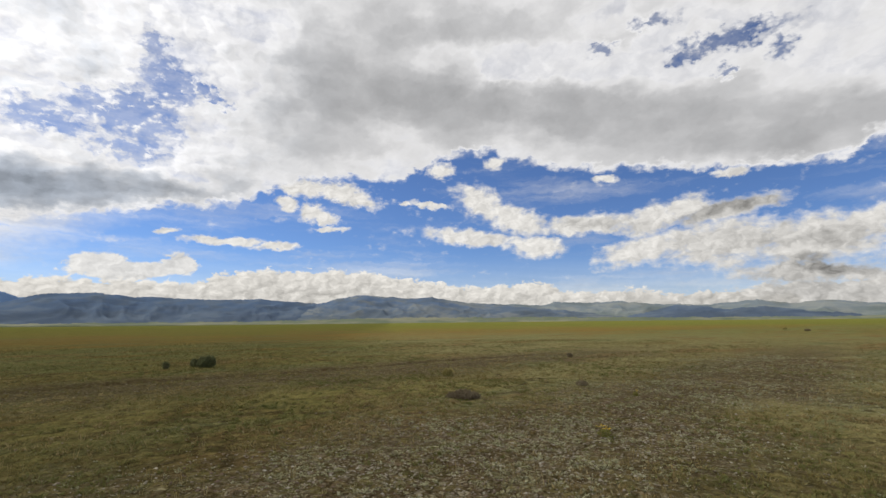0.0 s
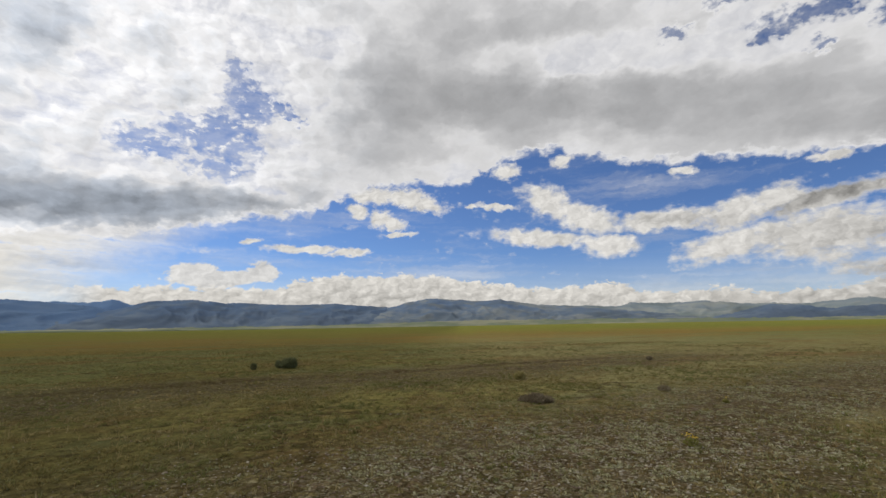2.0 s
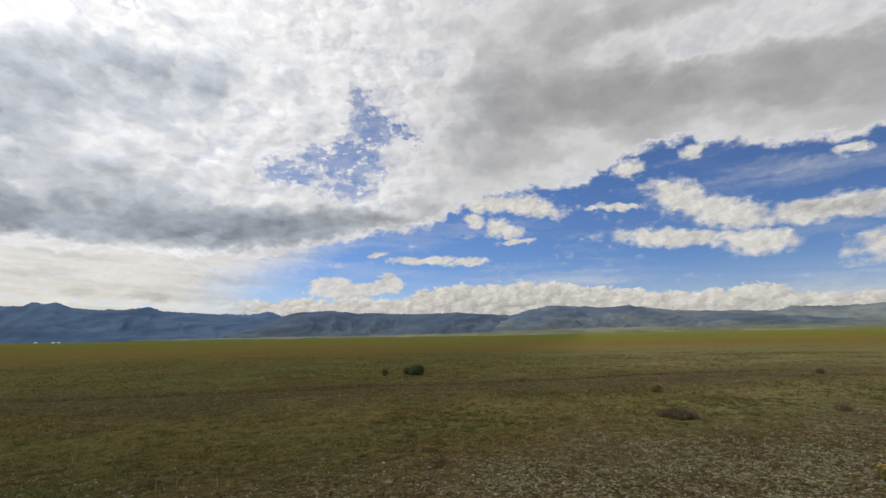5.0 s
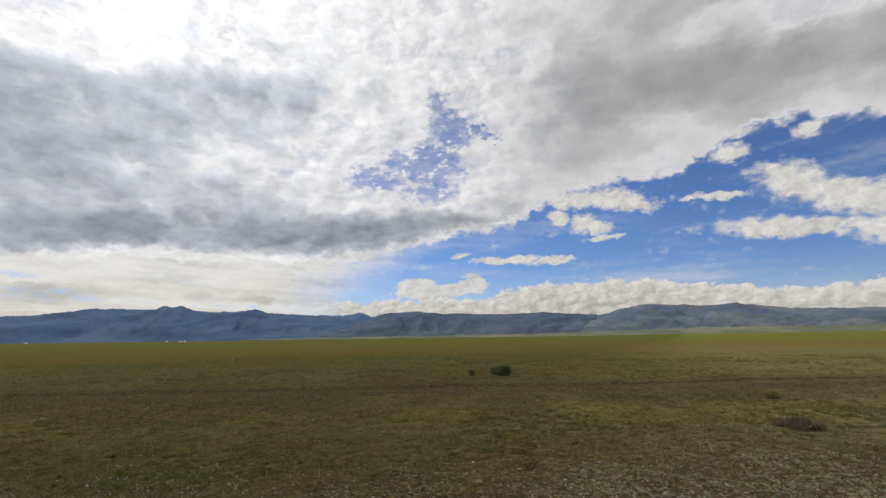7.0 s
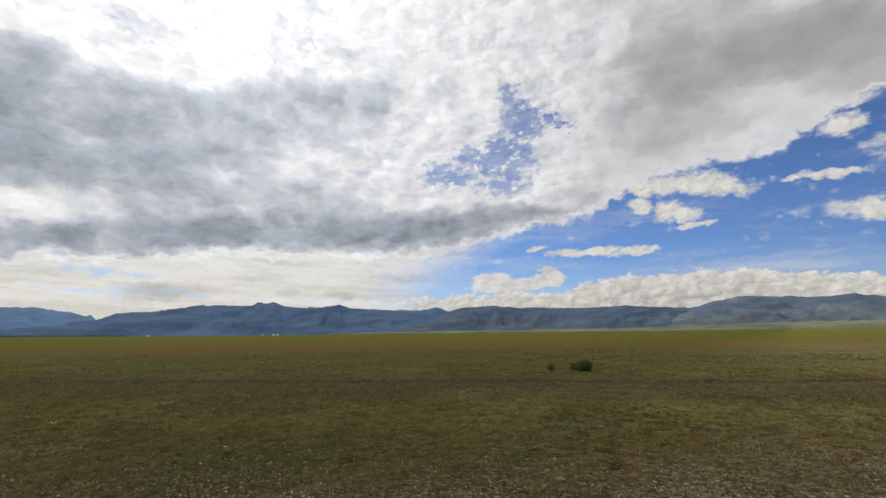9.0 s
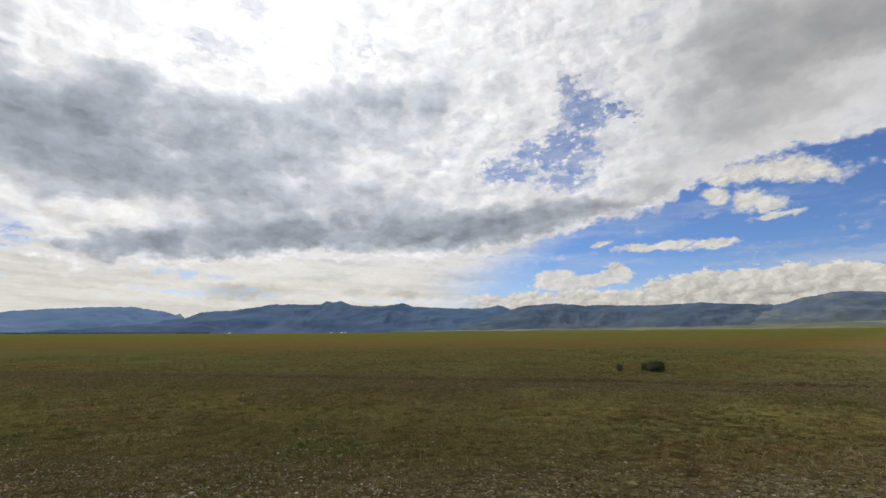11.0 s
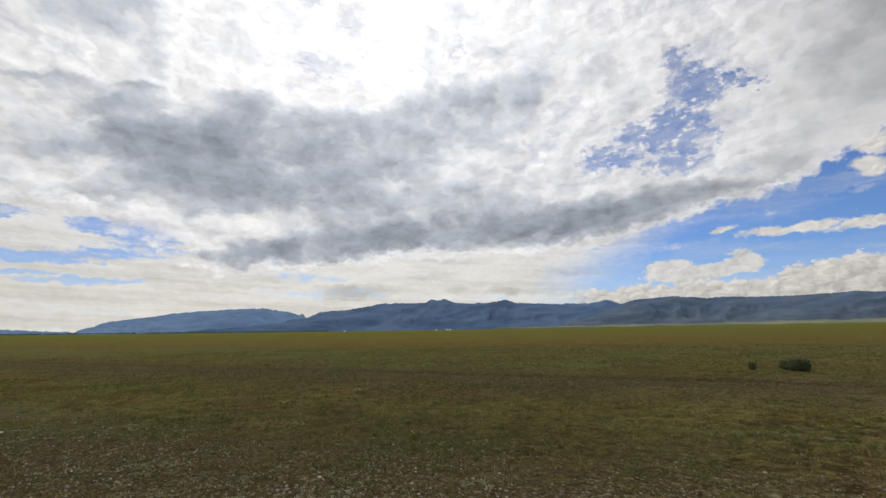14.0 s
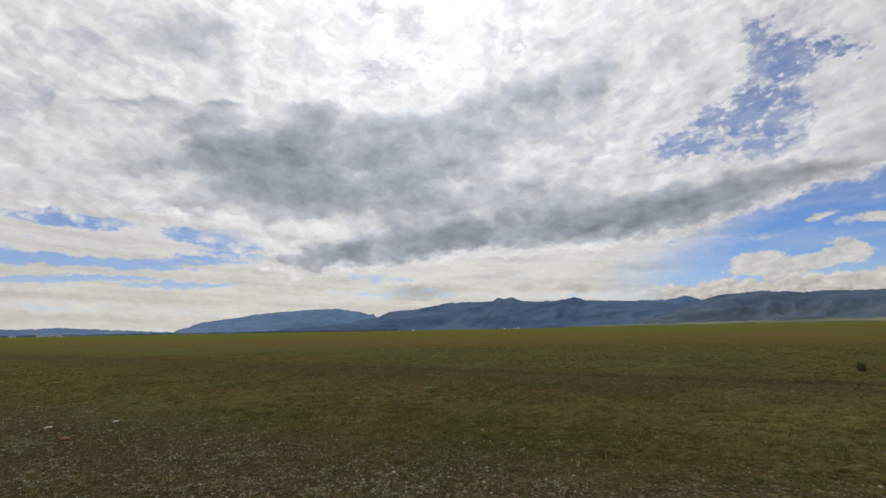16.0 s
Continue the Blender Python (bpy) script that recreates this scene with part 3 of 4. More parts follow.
def polar_sheet(name, rings, spokes, mat, height, az0=0.0, az1=360.0):
    closed = az1 - az0 >= 360
    angles = [radians(az0 + (az1 - az0) * i / spokes) for i in range(spokes + (0 if closed else 1))]
    verts = [(-math.sin(a) * r, math.cos(a) * r, height(-math.sin(a) * r, math.cos(a) * r)) for r in rings for a in angles]
    n, faces = len(angles), []
    for j in range(len(rings) - 1):
        for i in range(n if closed else n - 1):
            k = (i + 1) % n
            faces.append((j * n + i, (j + 1) * n + i, (j + 1) * n + k, j * n + k))
    if closed:
        faces.append(tuple(range(n)))
    mesh = bpy.data.meshes.new(name)
    mesh.from_pydata(verts, [], faces)
    mesh.polygons.foreach_set("use_smooth", [True] * len(mesh.polygons))
    mesh.materials.append(mat)
    return new(name, mesh)


rings = [0.4 * 1.033 ** i for i in range(290)]
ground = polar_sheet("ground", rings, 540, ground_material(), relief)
tagged(ground, "olive and straw-coloured steppe plain with gravel and wheel ruts", "ground", kind="structure")

# ---- mountains ----


def mountain(name, peaks, az0, az1, foot, crest, mat, label, seed, rough=0.22, low=0.3):
    """A massif along an arc: its crest runs over its peaks (azimuth, elevation), with spurs running down."""
    ordered = sorted(peaks)

    def line(az):
        e = float(np.interp(az, [a for a, _ in ordered], [h for _, h in ordered])) + 0.09 * hashed(az * 0.7, seed, 0.2)
        teeth = 0.07 * hashed(az * 1.9, seed, 4.2) + 0.06 * hashed(az * 4.7, seed, 1.2) + 0.03 * hashed(az * 10.3, seed, 2.2)
        return max(e, low), teeth

    spokes = int((az1 - az0) / 0.11)
    slopes = [-0.02, *[i / 30 for i in range(31)], 1.06, 1.14, 1.3, 1.5]
    verts, faces = [], []
    for u in slopes:
        for i in range(spokes + 1):
            az = az0 + (az1 - az0) * i / spokes
            back = crest * (1 + 0.03 * hashed(az * 0.15, seed, 2.0))
            r = foot + u * (back - foot)
            smooth, teeth = line(az)
            top = back * math.tan(radians(max(smooth + teeth * min(max(u, 0), 1) ** 10, low))) * max(min((az - az0) / 1.2, (az1 - az) / 1.2, 1.0), 0.0)
            if u <= 1:
                spur = noise.ridged_multi_fractal(Vector((az * 0.25 + 0.9 * hashed(u * 1.7, az * 0.12, seed), u * 2.1 + az * 0.05, seed)), 1.1, 2.1, 4, 1.0, 2.0) - 0.9
                shape = max(u, 0) ** 1.2 + rough * spur * 3.6 * max(u, 0) * (1 - u)
            else:
                shape = 1 - (u - 1) * 1.5
            verts.append((-math.sin(radians(az)) * r, math.cos(radians(az)) * r, EYE + top * shape - (6 if u < 0 else 0)))
    n = spokes + 1
    for j in range(len(slopes) - 1):
        faces += [(j * n + i, j * n + i + 1, (j + 1) * n + i + 1, (j + 1) * n + i) for i in range(spokes)]
    mesh = bpy.data.meshes.new(name)
    mesh.from_pydata(verts, [], faces)
    mesh.polygons.foreach_set("use_smooth", [True] * len(mesh.polygons))
    mesh.materials.append(mat)
    ob = new(name, mesh)
    return tagged(ob, label, "mountain", "mountain ranges")


# aerial haze is part of these base colours, palest for the farthest ranges
blue_dark = mountain_material("haze_blue_woods", (0.068, 0.112, 0.195), (0.088, 0.140, 0.235), (0.106, 0.156, 0.238))
blue_pale = mountain_material("haze_blue_distance", (0.120, 0.192, 0.315), (0.132, 0.210, 0.345), (0.145, 0.225, 0.350))
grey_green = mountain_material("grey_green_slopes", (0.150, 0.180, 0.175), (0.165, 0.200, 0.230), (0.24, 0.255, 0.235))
slate = mountain_material("haze_slate_woods", (0.078, 0.104, 0.145), (0.084, 0.126, 0.200), (0.122, 0.152, 0.188))
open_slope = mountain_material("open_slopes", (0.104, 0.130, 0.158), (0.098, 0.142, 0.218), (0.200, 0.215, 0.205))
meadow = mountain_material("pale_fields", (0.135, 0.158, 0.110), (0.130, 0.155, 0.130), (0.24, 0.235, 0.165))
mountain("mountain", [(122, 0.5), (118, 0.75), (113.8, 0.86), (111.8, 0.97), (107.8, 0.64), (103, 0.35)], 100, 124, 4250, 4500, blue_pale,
         "low pale haze-blue hills far off on the horizon", 21.3, 0.2, 0.1)
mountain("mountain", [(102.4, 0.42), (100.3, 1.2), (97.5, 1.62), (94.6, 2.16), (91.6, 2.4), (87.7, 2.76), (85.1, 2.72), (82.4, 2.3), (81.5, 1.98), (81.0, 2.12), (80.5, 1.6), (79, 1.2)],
         78.0, 103.5, 3500, 4300, blue_pale, "pale haze-blue mountain ridge sloping down to the plain", 3.7, 0.2, 0.1)
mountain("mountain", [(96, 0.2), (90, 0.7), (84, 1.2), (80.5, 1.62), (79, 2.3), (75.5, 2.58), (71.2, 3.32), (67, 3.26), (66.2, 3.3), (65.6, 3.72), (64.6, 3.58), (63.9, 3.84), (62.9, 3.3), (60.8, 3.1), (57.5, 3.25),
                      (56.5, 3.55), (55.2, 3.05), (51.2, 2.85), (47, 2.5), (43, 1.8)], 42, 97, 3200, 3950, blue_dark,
         "dark haze-blue wooded mountain massif with a craggy top", 8.1)
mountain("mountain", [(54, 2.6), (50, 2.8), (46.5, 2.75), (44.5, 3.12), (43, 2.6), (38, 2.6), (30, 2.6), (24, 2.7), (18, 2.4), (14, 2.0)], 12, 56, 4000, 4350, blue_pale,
         "pale haze-blue back range with a small pointed peak", 5.5, 0.15)
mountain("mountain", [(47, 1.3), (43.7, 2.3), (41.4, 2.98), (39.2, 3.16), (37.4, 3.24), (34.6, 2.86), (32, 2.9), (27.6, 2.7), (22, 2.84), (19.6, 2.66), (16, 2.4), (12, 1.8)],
         8, 50, 3000, 3700, slate, "dark hazy slate-blue wooded mountains behind pale fields", 12.9)
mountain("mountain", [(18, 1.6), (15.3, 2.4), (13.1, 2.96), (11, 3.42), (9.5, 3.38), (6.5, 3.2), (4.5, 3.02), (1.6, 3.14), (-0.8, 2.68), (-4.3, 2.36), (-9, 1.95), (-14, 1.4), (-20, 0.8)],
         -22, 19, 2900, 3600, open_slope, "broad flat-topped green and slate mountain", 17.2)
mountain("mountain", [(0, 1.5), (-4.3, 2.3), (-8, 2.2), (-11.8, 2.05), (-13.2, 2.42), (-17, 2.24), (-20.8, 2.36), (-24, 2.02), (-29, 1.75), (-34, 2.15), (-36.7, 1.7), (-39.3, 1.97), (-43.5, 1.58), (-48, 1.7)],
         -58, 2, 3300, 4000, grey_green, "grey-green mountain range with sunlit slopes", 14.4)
# nothing shades this hill: the cloud shadow is painted, as dark slate
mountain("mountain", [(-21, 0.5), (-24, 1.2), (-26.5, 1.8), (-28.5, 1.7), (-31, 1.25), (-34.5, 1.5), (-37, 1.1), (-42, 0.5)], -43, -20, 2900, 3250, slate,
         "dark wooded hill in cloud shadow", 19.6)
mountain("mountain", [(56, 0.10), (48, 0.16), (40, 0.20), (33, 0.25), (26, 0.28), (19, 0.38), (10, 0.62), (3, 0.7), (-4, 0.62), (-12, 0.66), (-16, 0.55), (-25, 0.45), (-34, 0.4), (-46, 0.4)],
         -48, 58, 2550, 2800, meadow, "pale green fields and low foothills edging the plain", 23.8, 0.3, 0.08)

# ---- plants and stones ----


def part(name, mesh, mat, parent=None, label=""):
    mesh.materials.append(mat)
    ob = new(name, mesh)
    if parent is not None:
        ob.parent = parent
    return tagged(ob, label)


def blades_mesh(name, spots, seed, broad=1.0):
    """Tufts of narrow bent blades. spots: rows of x, y, height, spread, blades."""
    gen = np.random.default_rng(seed)
    rows = np.repeat(np.array([(x, y, relief(x, y) - 0.004, tall, spread) for x, y, tall, spread, _ in spots]), [int(s[4]) for s in spots], axis=0)
    x, y, z, tall, spread = rows.T
    n = len(rows)
    a, f = gen.uniform(0, 2 * np.pi, n), gen.uniform(0, np.pi, n)
    out, lean = gen.uniform(0, 0.6, n) * spread, spread * gen.uniform(0.2, 1.1, n)
    h, wide = tall * gen.uniform(0.55, 1.15, n), tall * gen.uniform(0.08, 0.20, n) * broad
    bx, by = x + np.cos(a) * out, y + np.sin(a) * out
    wx, wy, lx, ly = np.cos(f) * wide, np.sin(f) * wide, np.cos(a) * lean, np.sin(a) * lean
    verts = np.stack([
        np.stack([bx - wx, by - wy, z], 1), np.stack([bx + wx, by + wy, z], 1),
        np.stack([bx + wx * 0.8 + lx * 0.4, by + wy * 0.8 + ly * 0.4, z + h * 0.6], 1),
        np.stack([bx - wx * 0.8 + lx * 0.4, by - wy * 0.8 + ly * 0.4, z + h * 0.6], 1),
        np.stack([bx + lx, by + ly, z + h], 1)], 1).reshape(-1, 3)
    k = np.arange(n)[:, None] * 5
    tris = np.concatenate([k + [[0, 1, 2]], k + [[0, 2, 3]], k + [[3, 2, 4]]], 1).reshape(-1, 3)
    mesh = bpy.data.meshes.new(name)
    mesh.from_pydata(verts.tolist(), [], tris.tolist())
    return mesh


def wash_at(x, y):
    d = (y - WASH_AT[1]) * WASH_WAY[0] - (x - WASH_AT[0]) * WASH_WAY[1] + 2.0 * hashed(x * 0.35, y * 0.35, 9.0)
    close = 1 / (1 + math.exp((math.hypot(x, y) - 3.5 + 1.6 * hashed(x * 0.5, y * 0.5, 4.4)) * 3.0))
    return max(1 / (1 + math.exp((abs(d) - 2.0) * 2.2)), close)


def track_at(x, y, wide=1.0):
    d = (y - TRACK_AT[1]) * TRACK_WAY[0] - (x - TRACK_AT[0]) * TRACK_WAY[1]
    return max(math.exp(-(d / (wide * (0.5 if d > 0 else 0.8))) ** 2), math.exp(-((d + 1.7) / (0.4 * wide)) ** 2))


def scattered(rng, density, r0, r1, az0=-60.0, az1=130.0):
    """Places spread evenly over a part of a ring."""
    count = int(density * radians(az1 - az0) / 2 * (r1 * r1 - r0 * r0))
    for _ in range(count):
        r, a = math.sqrt(rng.uniform(r0 * r0, r1 * r1)), radians(rng.uniform(az0, az1))
        yield -math.sin(a) * r, math.cos(a) * r, r


rng = random.Random(5)
green_grass = varied("olive_grass", (0.122, 0.130, 0.044), (0.195, 0.156, 0.060), (0.175, 0.178, 0.086))
tussock_leaf = varied("tussock_leaf", (0.132, 0.138, 0.046), (0.190, 0.155, 0.060), (0.220, 0.210, 0.105))
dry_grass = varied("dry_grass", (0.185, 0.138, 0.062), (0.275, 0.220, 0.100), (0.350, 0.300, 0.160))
sage = varied("sage_leaf", (0.295, 0.292, 0.170), (0.225, 0.212, 0.115), (0.390, 0.380, 0.265))
pebble = varied("pebble", (0.250, 0.225, 0.175), (0.130, 0.095, 0.070), (0.340, 0.315, 0.255), 0.9, leafy=False)

greens, dries, sages = [], [], []
for density, r0, r1, size in ((260, 2.6, 7, 0.9), (150, 7, 13, 1.0), (55, 13, 24, 1.1), (8, 24, 50, 1.2)):
    for x, y, r in scattered(rng, density, r0, r1):
        w, bare = wash_at(x, y), track_at(x, y)
        thick = hashed(x * 0.5, y * 0.5, 2.2)
        clump = hashed(x * 2.6, y * 2.6, 5.0) + 0.6 * hashed(x * 6.1, y * 6.1, 1.0)
        if rng.random() < bare * 0.9 or rng.random() < (r - 18) / 20:
            continue
        if rng.random() < w * 0.85:
            if clump > 0.05 and hashed(x * 5.5, y * 5.5, 1.7) > 0.0 and rng.random() < (0.8 if x > -2.0 else 0.2):
                sages.append((x, y, rng.uniform(0.012, 0.030) * size, rng.uniform(0.03, 0.06) * size, 9))
            continue
        if clump + 0.9 * thick < 0.10 + rng.uniform(-0.12, 0.12):
            continue
        tall = rng.uniform(0.018, 0.040) * size * (1 + 0.9 * max(clump, 0) + 0.3 * thick)
        east = min(max((x * 0.9 + y * 0.2 + 2.0) / 7.0, 0.0), 1.0)
        dry = 0.10 + 0.50 * east - 1.6 * hashed(x * 0.35, y * 0.35, 8.0) - 0.6 * hashed(x * 1.1, y * 1.1, 3.0)
        (dries if rng.random() < dry else greens).append((x, y, tall, rng.uniform(0.03, 0.08) * size, 7))
for density, r0, r1, size in ((230, 2.6, 8, 0.9), (120, 8, 14, 1.1), (36, 14, 26, 1.4)):
    for x, y, r in scattered(rng, density, r0, r1):
        if rng.random() < wash_at(x, y) and hashed(x * 0.9, y * 0.9, 7.0) + 0.5 * hashed(x * 2.3, y * 2.3, 6.0) + 0.7 * hashed(x * 5.5, y * 5.5, 1.7) > (0.06 if x > -2.0 else 0.40):
            sages.append((x, y, rng.uniform(0.012, 0.028) * size, rng.uniform(0.025, 0.055) * size, 8))
# tussocks a span wide stand in drifts, thinner on the gravel and off the wheel track
tussocks = []
for density, r0, r1, size in ((42, 2.8, 9, 0.52), (24, 9, 18, 0.6), (7.0, 18, 42, 0.75)):
    for x, y, r in scattered(rng, density, r0, r1):
        drift = hashed(x * 0.33, y * 0.33, 6.6) + 0.7 * hashed(x * 1.1, y * 1.1, 2.6)
        if drift < -0.22 or rng.random() < track_at(x, y, 2.0) * 1.2 or rng.random() < wash_at(x, y) * 0.75:
            continue
        tussocks.append((x, y, rng.uniform(0.035, 0.075) * size * (1 + max(drift, 0)), rng.uniform(0.07, 0.15) * size, 16))
stalks = []
for x, y, r in scattered(rng, 8, 3.0, 12):
    if hashed(x * 0.6, y * 0.6, 6.0) > -0.06:
        stalks.append((x, y, rng.uniform(0.07, 0.15), rng.uniform(0.03, 0.06), 4))
for name, spots, mat, label in (("grass", greens, green_grass, "short olive-green steppe grass in low tufts"),
                                ("dry_grass", dries, dry_grass, "thin straw-coloured dry grass tufts"),
                                ("grass_tussocks", tussocks, tussock_leaf, "low dark olive grass tussocks scattered over the plain"),
                                ("grass_stalks", stalks, dry_grass, "thin pale upright grass stalks"),
                                ("sage_cover", sages, sage, "low silvery sage plants among the gravel")):
    tagged(part(name, blades_mesh(name, spots, len(spots), {"grass_stalks": 0.16, "sage_cover": 2.3, "grass_tussocks": 0.55}.get(name, 1.0)), mat), label, "grass", kind="stuff")


def stones_mesh(name, spots, rng):
    """Rough low stones. spots: rows of x, y, size."""
    verts, faces = [], []
    for x, y, size in spots:
        z, k, turn = relief(x, y), len(verts), rng.uniform(0, 6.3)
        for up, wide in ((-0.2, 0.9), (0.25, 1.0), (0.55, 0.55)):
            for i in range(5):
                a, q = turn + i * 1.2566, size * wide * rng.uniform(0.75, 1.2)
                verts.append((x + math.cos(a) * q, y + math.sin(a) * q * 0.8, z + size * up))
        faces.append(tuple(k + 10 + i for i in range(5)))
        for ring in (0, 5):
            faces += [(k + ring + i, k + ring + (i + 1) % 5, k + ring + 5 + (i + 1) % 5, k + ring + 5 + i) for i in range(5)]
    mesh = bpy.data.meshes.new(name)
    mesh.from_pydata(verts, [], faces)
    return mesh


spots = []
for density, r0, r1 in ((300, 2.8, 8), (110, 8, 14), (30, 14, 26)):
    for x, y, r in scattered(rng, density, r0, r1):
        if rng.random() < max(wash_at(x, y), track_at(x, y) * 0.6, 0.04):
            spots.append((x, y, min(0.005 + rng.expovariate(1 / 0.0045), 0.022)))
tagged(part("gravel", stones_mesh("gravel", spots, rng), pebble), "loose grey and brown gravel lying on bare soil", "gravel", kind="stuff")

# ---- shrubs, flowers and stones that stand out ----


def leaf_cloud(name, lobes, count, size, seed, upright=0.5):
    """Small pointed leaves filling the outer part of rounded lobes (x, y, z, wide, high)."""
    gen = np.random.default_rng(seed)
    verts, faces = [], []
    weights = np.array([w * w * h for *_, w, h in lobes])
    for lobe in gen.choice(len(lobes), count, p=weights / weights.sum()):
        cx, cy, cz, wide, high = lobes[lobe]
        way = gen.normal(size=3)
        way /= np.linalg.norm(way)
        depth = gen.uniform(0.45, 1.0) ** 0.5 * gen.uniform(0.85, 1.12)
        at = np.array([cx + way[0] * wide * depth, cy + way[1] * wide * depth, max(cz + way[2] * high * depth, 0.01)])
        aim = way * (1 - upright) + np.array([0, 0, upright]) + gen.normal(size=3) * 0.3
        aim /= np.linalg.norm(aim)
        side = np.cross(aim, gen.normal(size=3))
        side /= np.linalg.norm(side)
        long, broad, k = size * gen.uniform(0.6, 1.3), size * gen.uniform(0.14, 0.26), len(verts)
        verts += [tuple(at), tuple(at + aim * long * 0.5 + side * broad), tuple(at + aim * long), tuple(at + aim * long * 0.5 - side * broad)]
        faces.append((k, k + 1, k + 2, k + 3))
    mesh = bpy.data.meshes.new(name)
    mesh.from_pydata(verts, [], faces)
    return mesh


def stem_mesh(name, rods):
    """Tapered bent rods from foot to tip: rows of foot, tip, radius."""
    verts, faces = [], []
    for foot, tip, radius in rods:
        foot, tip = Vector(foot), Vector(tip)
        mid = (foot + tip) / 2 + Vector((0, 0, (tip - foot).length * 0.08))
        k = len(verts)
        for at, wide in ((foot, radius), (mid, radius * 0.75), (tip, radius * 0.4)):
            verts += [tuple(at + Vector((math.cos(a) * wide, math.sin(a) * wide, 0))) for a in (0, 1.571, 3.142, 4.712)]
        for ring in (0, 4):
            faces += [(k + ring + i, k + ring + (i + 1) % 4, k + ring + 4 + (i + 1) % 4, k + ring + 4 + i) for i in range(4)]
        faces.append((k + 8, k + 9, k + 10, k + 11))
    mesh = bpy.data.meshes.new(name)
    mesh.from_pydata(verts, [], faces)
    return mesh


def stood(name, x, y, label, category, group=""):
    thing = new(name)
    thing.location = (x, y, relief(x, y) - 0.006)
    return tagged(thing, label, category, group)


shrub_leaf = varied("shrub_leaf", (0.122, 0.134, 0.064), (0.165, 0.172, 0.086), (0.088, 0.100, 0.048))
brown_twig = varied("brown_twig", (0.110, 0.080, 0.058), (0.145, 0.110, 0.082), (0.080, 0.058, 0.044), leafy=False)
heather = varied("withered_leaf", (0.185, 0.150, 0.100), (0.230, 0.195, 0.125), (0.140, 0.110, 0.070))
tuft_leaf = varied("tuft_leaf", (0.265, 0.235, 0.085), (0.320, 0.275, 0.120), (0.200, 0.190, 0.070))
yellow_petal = varied("yellow_petal", (0.62, 0.42, 0.02), (0.70, 0.50, 0.04), (0.55, 0.34, 0.02))
white_petal = varied("white_petal", (0.62, 0.60, 0.48), (0.70, 0.68, 0.55), (0.55, 0.52, 0.38))
herb_leaf = varied("herb_leaf", (0.180, 0.185, 0.050), (0.240, 0.225, 0.070), (0.130, 0.140, 0.040))


def shrub(name, x, y, lobes, count, size, leaf, label, category, seed, upright=0.5, group=""):
    thing = stood(name, x, y, label, category, group)
    part("foliage", leaf_cloud("foliage", lobes, count, size, seed, upright), leaf, thing)
    pick = random.Random(seed)
    rods = []
    for cx, cy, cz, wide, high in lobes:
        for _ in range(9):
            a, q = pick.uniform(0, 6.28), pick.uniform(0.2, 0.85)
            rods.append(((cx * 0.7 + math.cos(a) * wide * 0.15, cy * 0.7 + math.sin(a) * wide * 0.15, 0),
                         (cx + math.cos(a) * wide * q, cy + math.sin(a) * wide * q, cz + high * pick.uniform(0.1, 0.75)), 0.007 + wide * 0.012))
    tagged(part("stems", stem_mesh("stems", rods), brown_twig, thing, "brown woody stems"), kind="stuff")
    return thing


shrub("shrub", -8.62, 16.6, [(0.16, 0.0, 0.16, 0.20, 0.20), (-0.06, 0.05, 0.14, 0.15, 0.19), (-0.31, 0.02, 0.12, 0.13, 0.15), (0.33, -0.05, 0.15, 0.13, 0.20), (0.05, -0.1, 0.10, 0.2, 0.12)],
      4200, 0.075, shrub_leaf, "dark green dense low shrub on the grassy plain", "shrub", 11, 0.85)
shrub("shrub", -9.48, 15.84, [(0, 0, 0.11, 0.10, 0.13)], 700, 0.05, shrub_leaf, "small dark green shrub beside a larger one", "shrub", 12, 0.6)
shrub("dry_bush", 0.34, 9.74, [(0, 0, 0.04, 0.19, 0.11), (-0.19, 0.04, 0.02, 0.15, 0.07), (0.19, -0.02, 0.02, 0.15, 0.08), (0.02, -0.10, 0.02, 0.17, 0.07)], 2200, 0.065, heather,
      "low withered purple-brown cushion bush", "bush", 13, 0.85)
shrub("grass_tussock", 0.08, 13.62, [(0, 0, 0.05, 0.10, 0.09), (-0.1, 0.05, 0.04, 0.08, 0.07)], 320, 0.11, tuft_leaf, "tall olive grass tussock", "grass tuft", 14, 0.85)
shrub("grass_tussock", 3.23, 11.31, [(0, 0, 0.03, 0.12, 0.05)], 260, 0.07, heather, "low brownish grass tussock by the gravel", "grass tuft", 15, 0.8)
shrub("shrub", 5.56, 21.17, [(0, 0, 0.06, 0.12, 0.08)], 300, 0.07, heather, "small brown shrub standing beside the wheel track", "shrub", 16, 0.6)
shrub("shrub", 55.9, 77.0, [(0, 0, 0.14, 0.26, 0.18)], 500, 0.12, tuft_leaf, "small olive lone shrub far out on the plain", "shrub", 17, 0.5)
shrub("shrub", 52.3, 67.6, [(0, 0, 0.10, 0.32, 0.12), (0.3, 0, 0.08, 0.2, 0.10)], 600, 0.12, heather, "brown spreading shrub far out on the plain", "shrub", 18, 0.5)


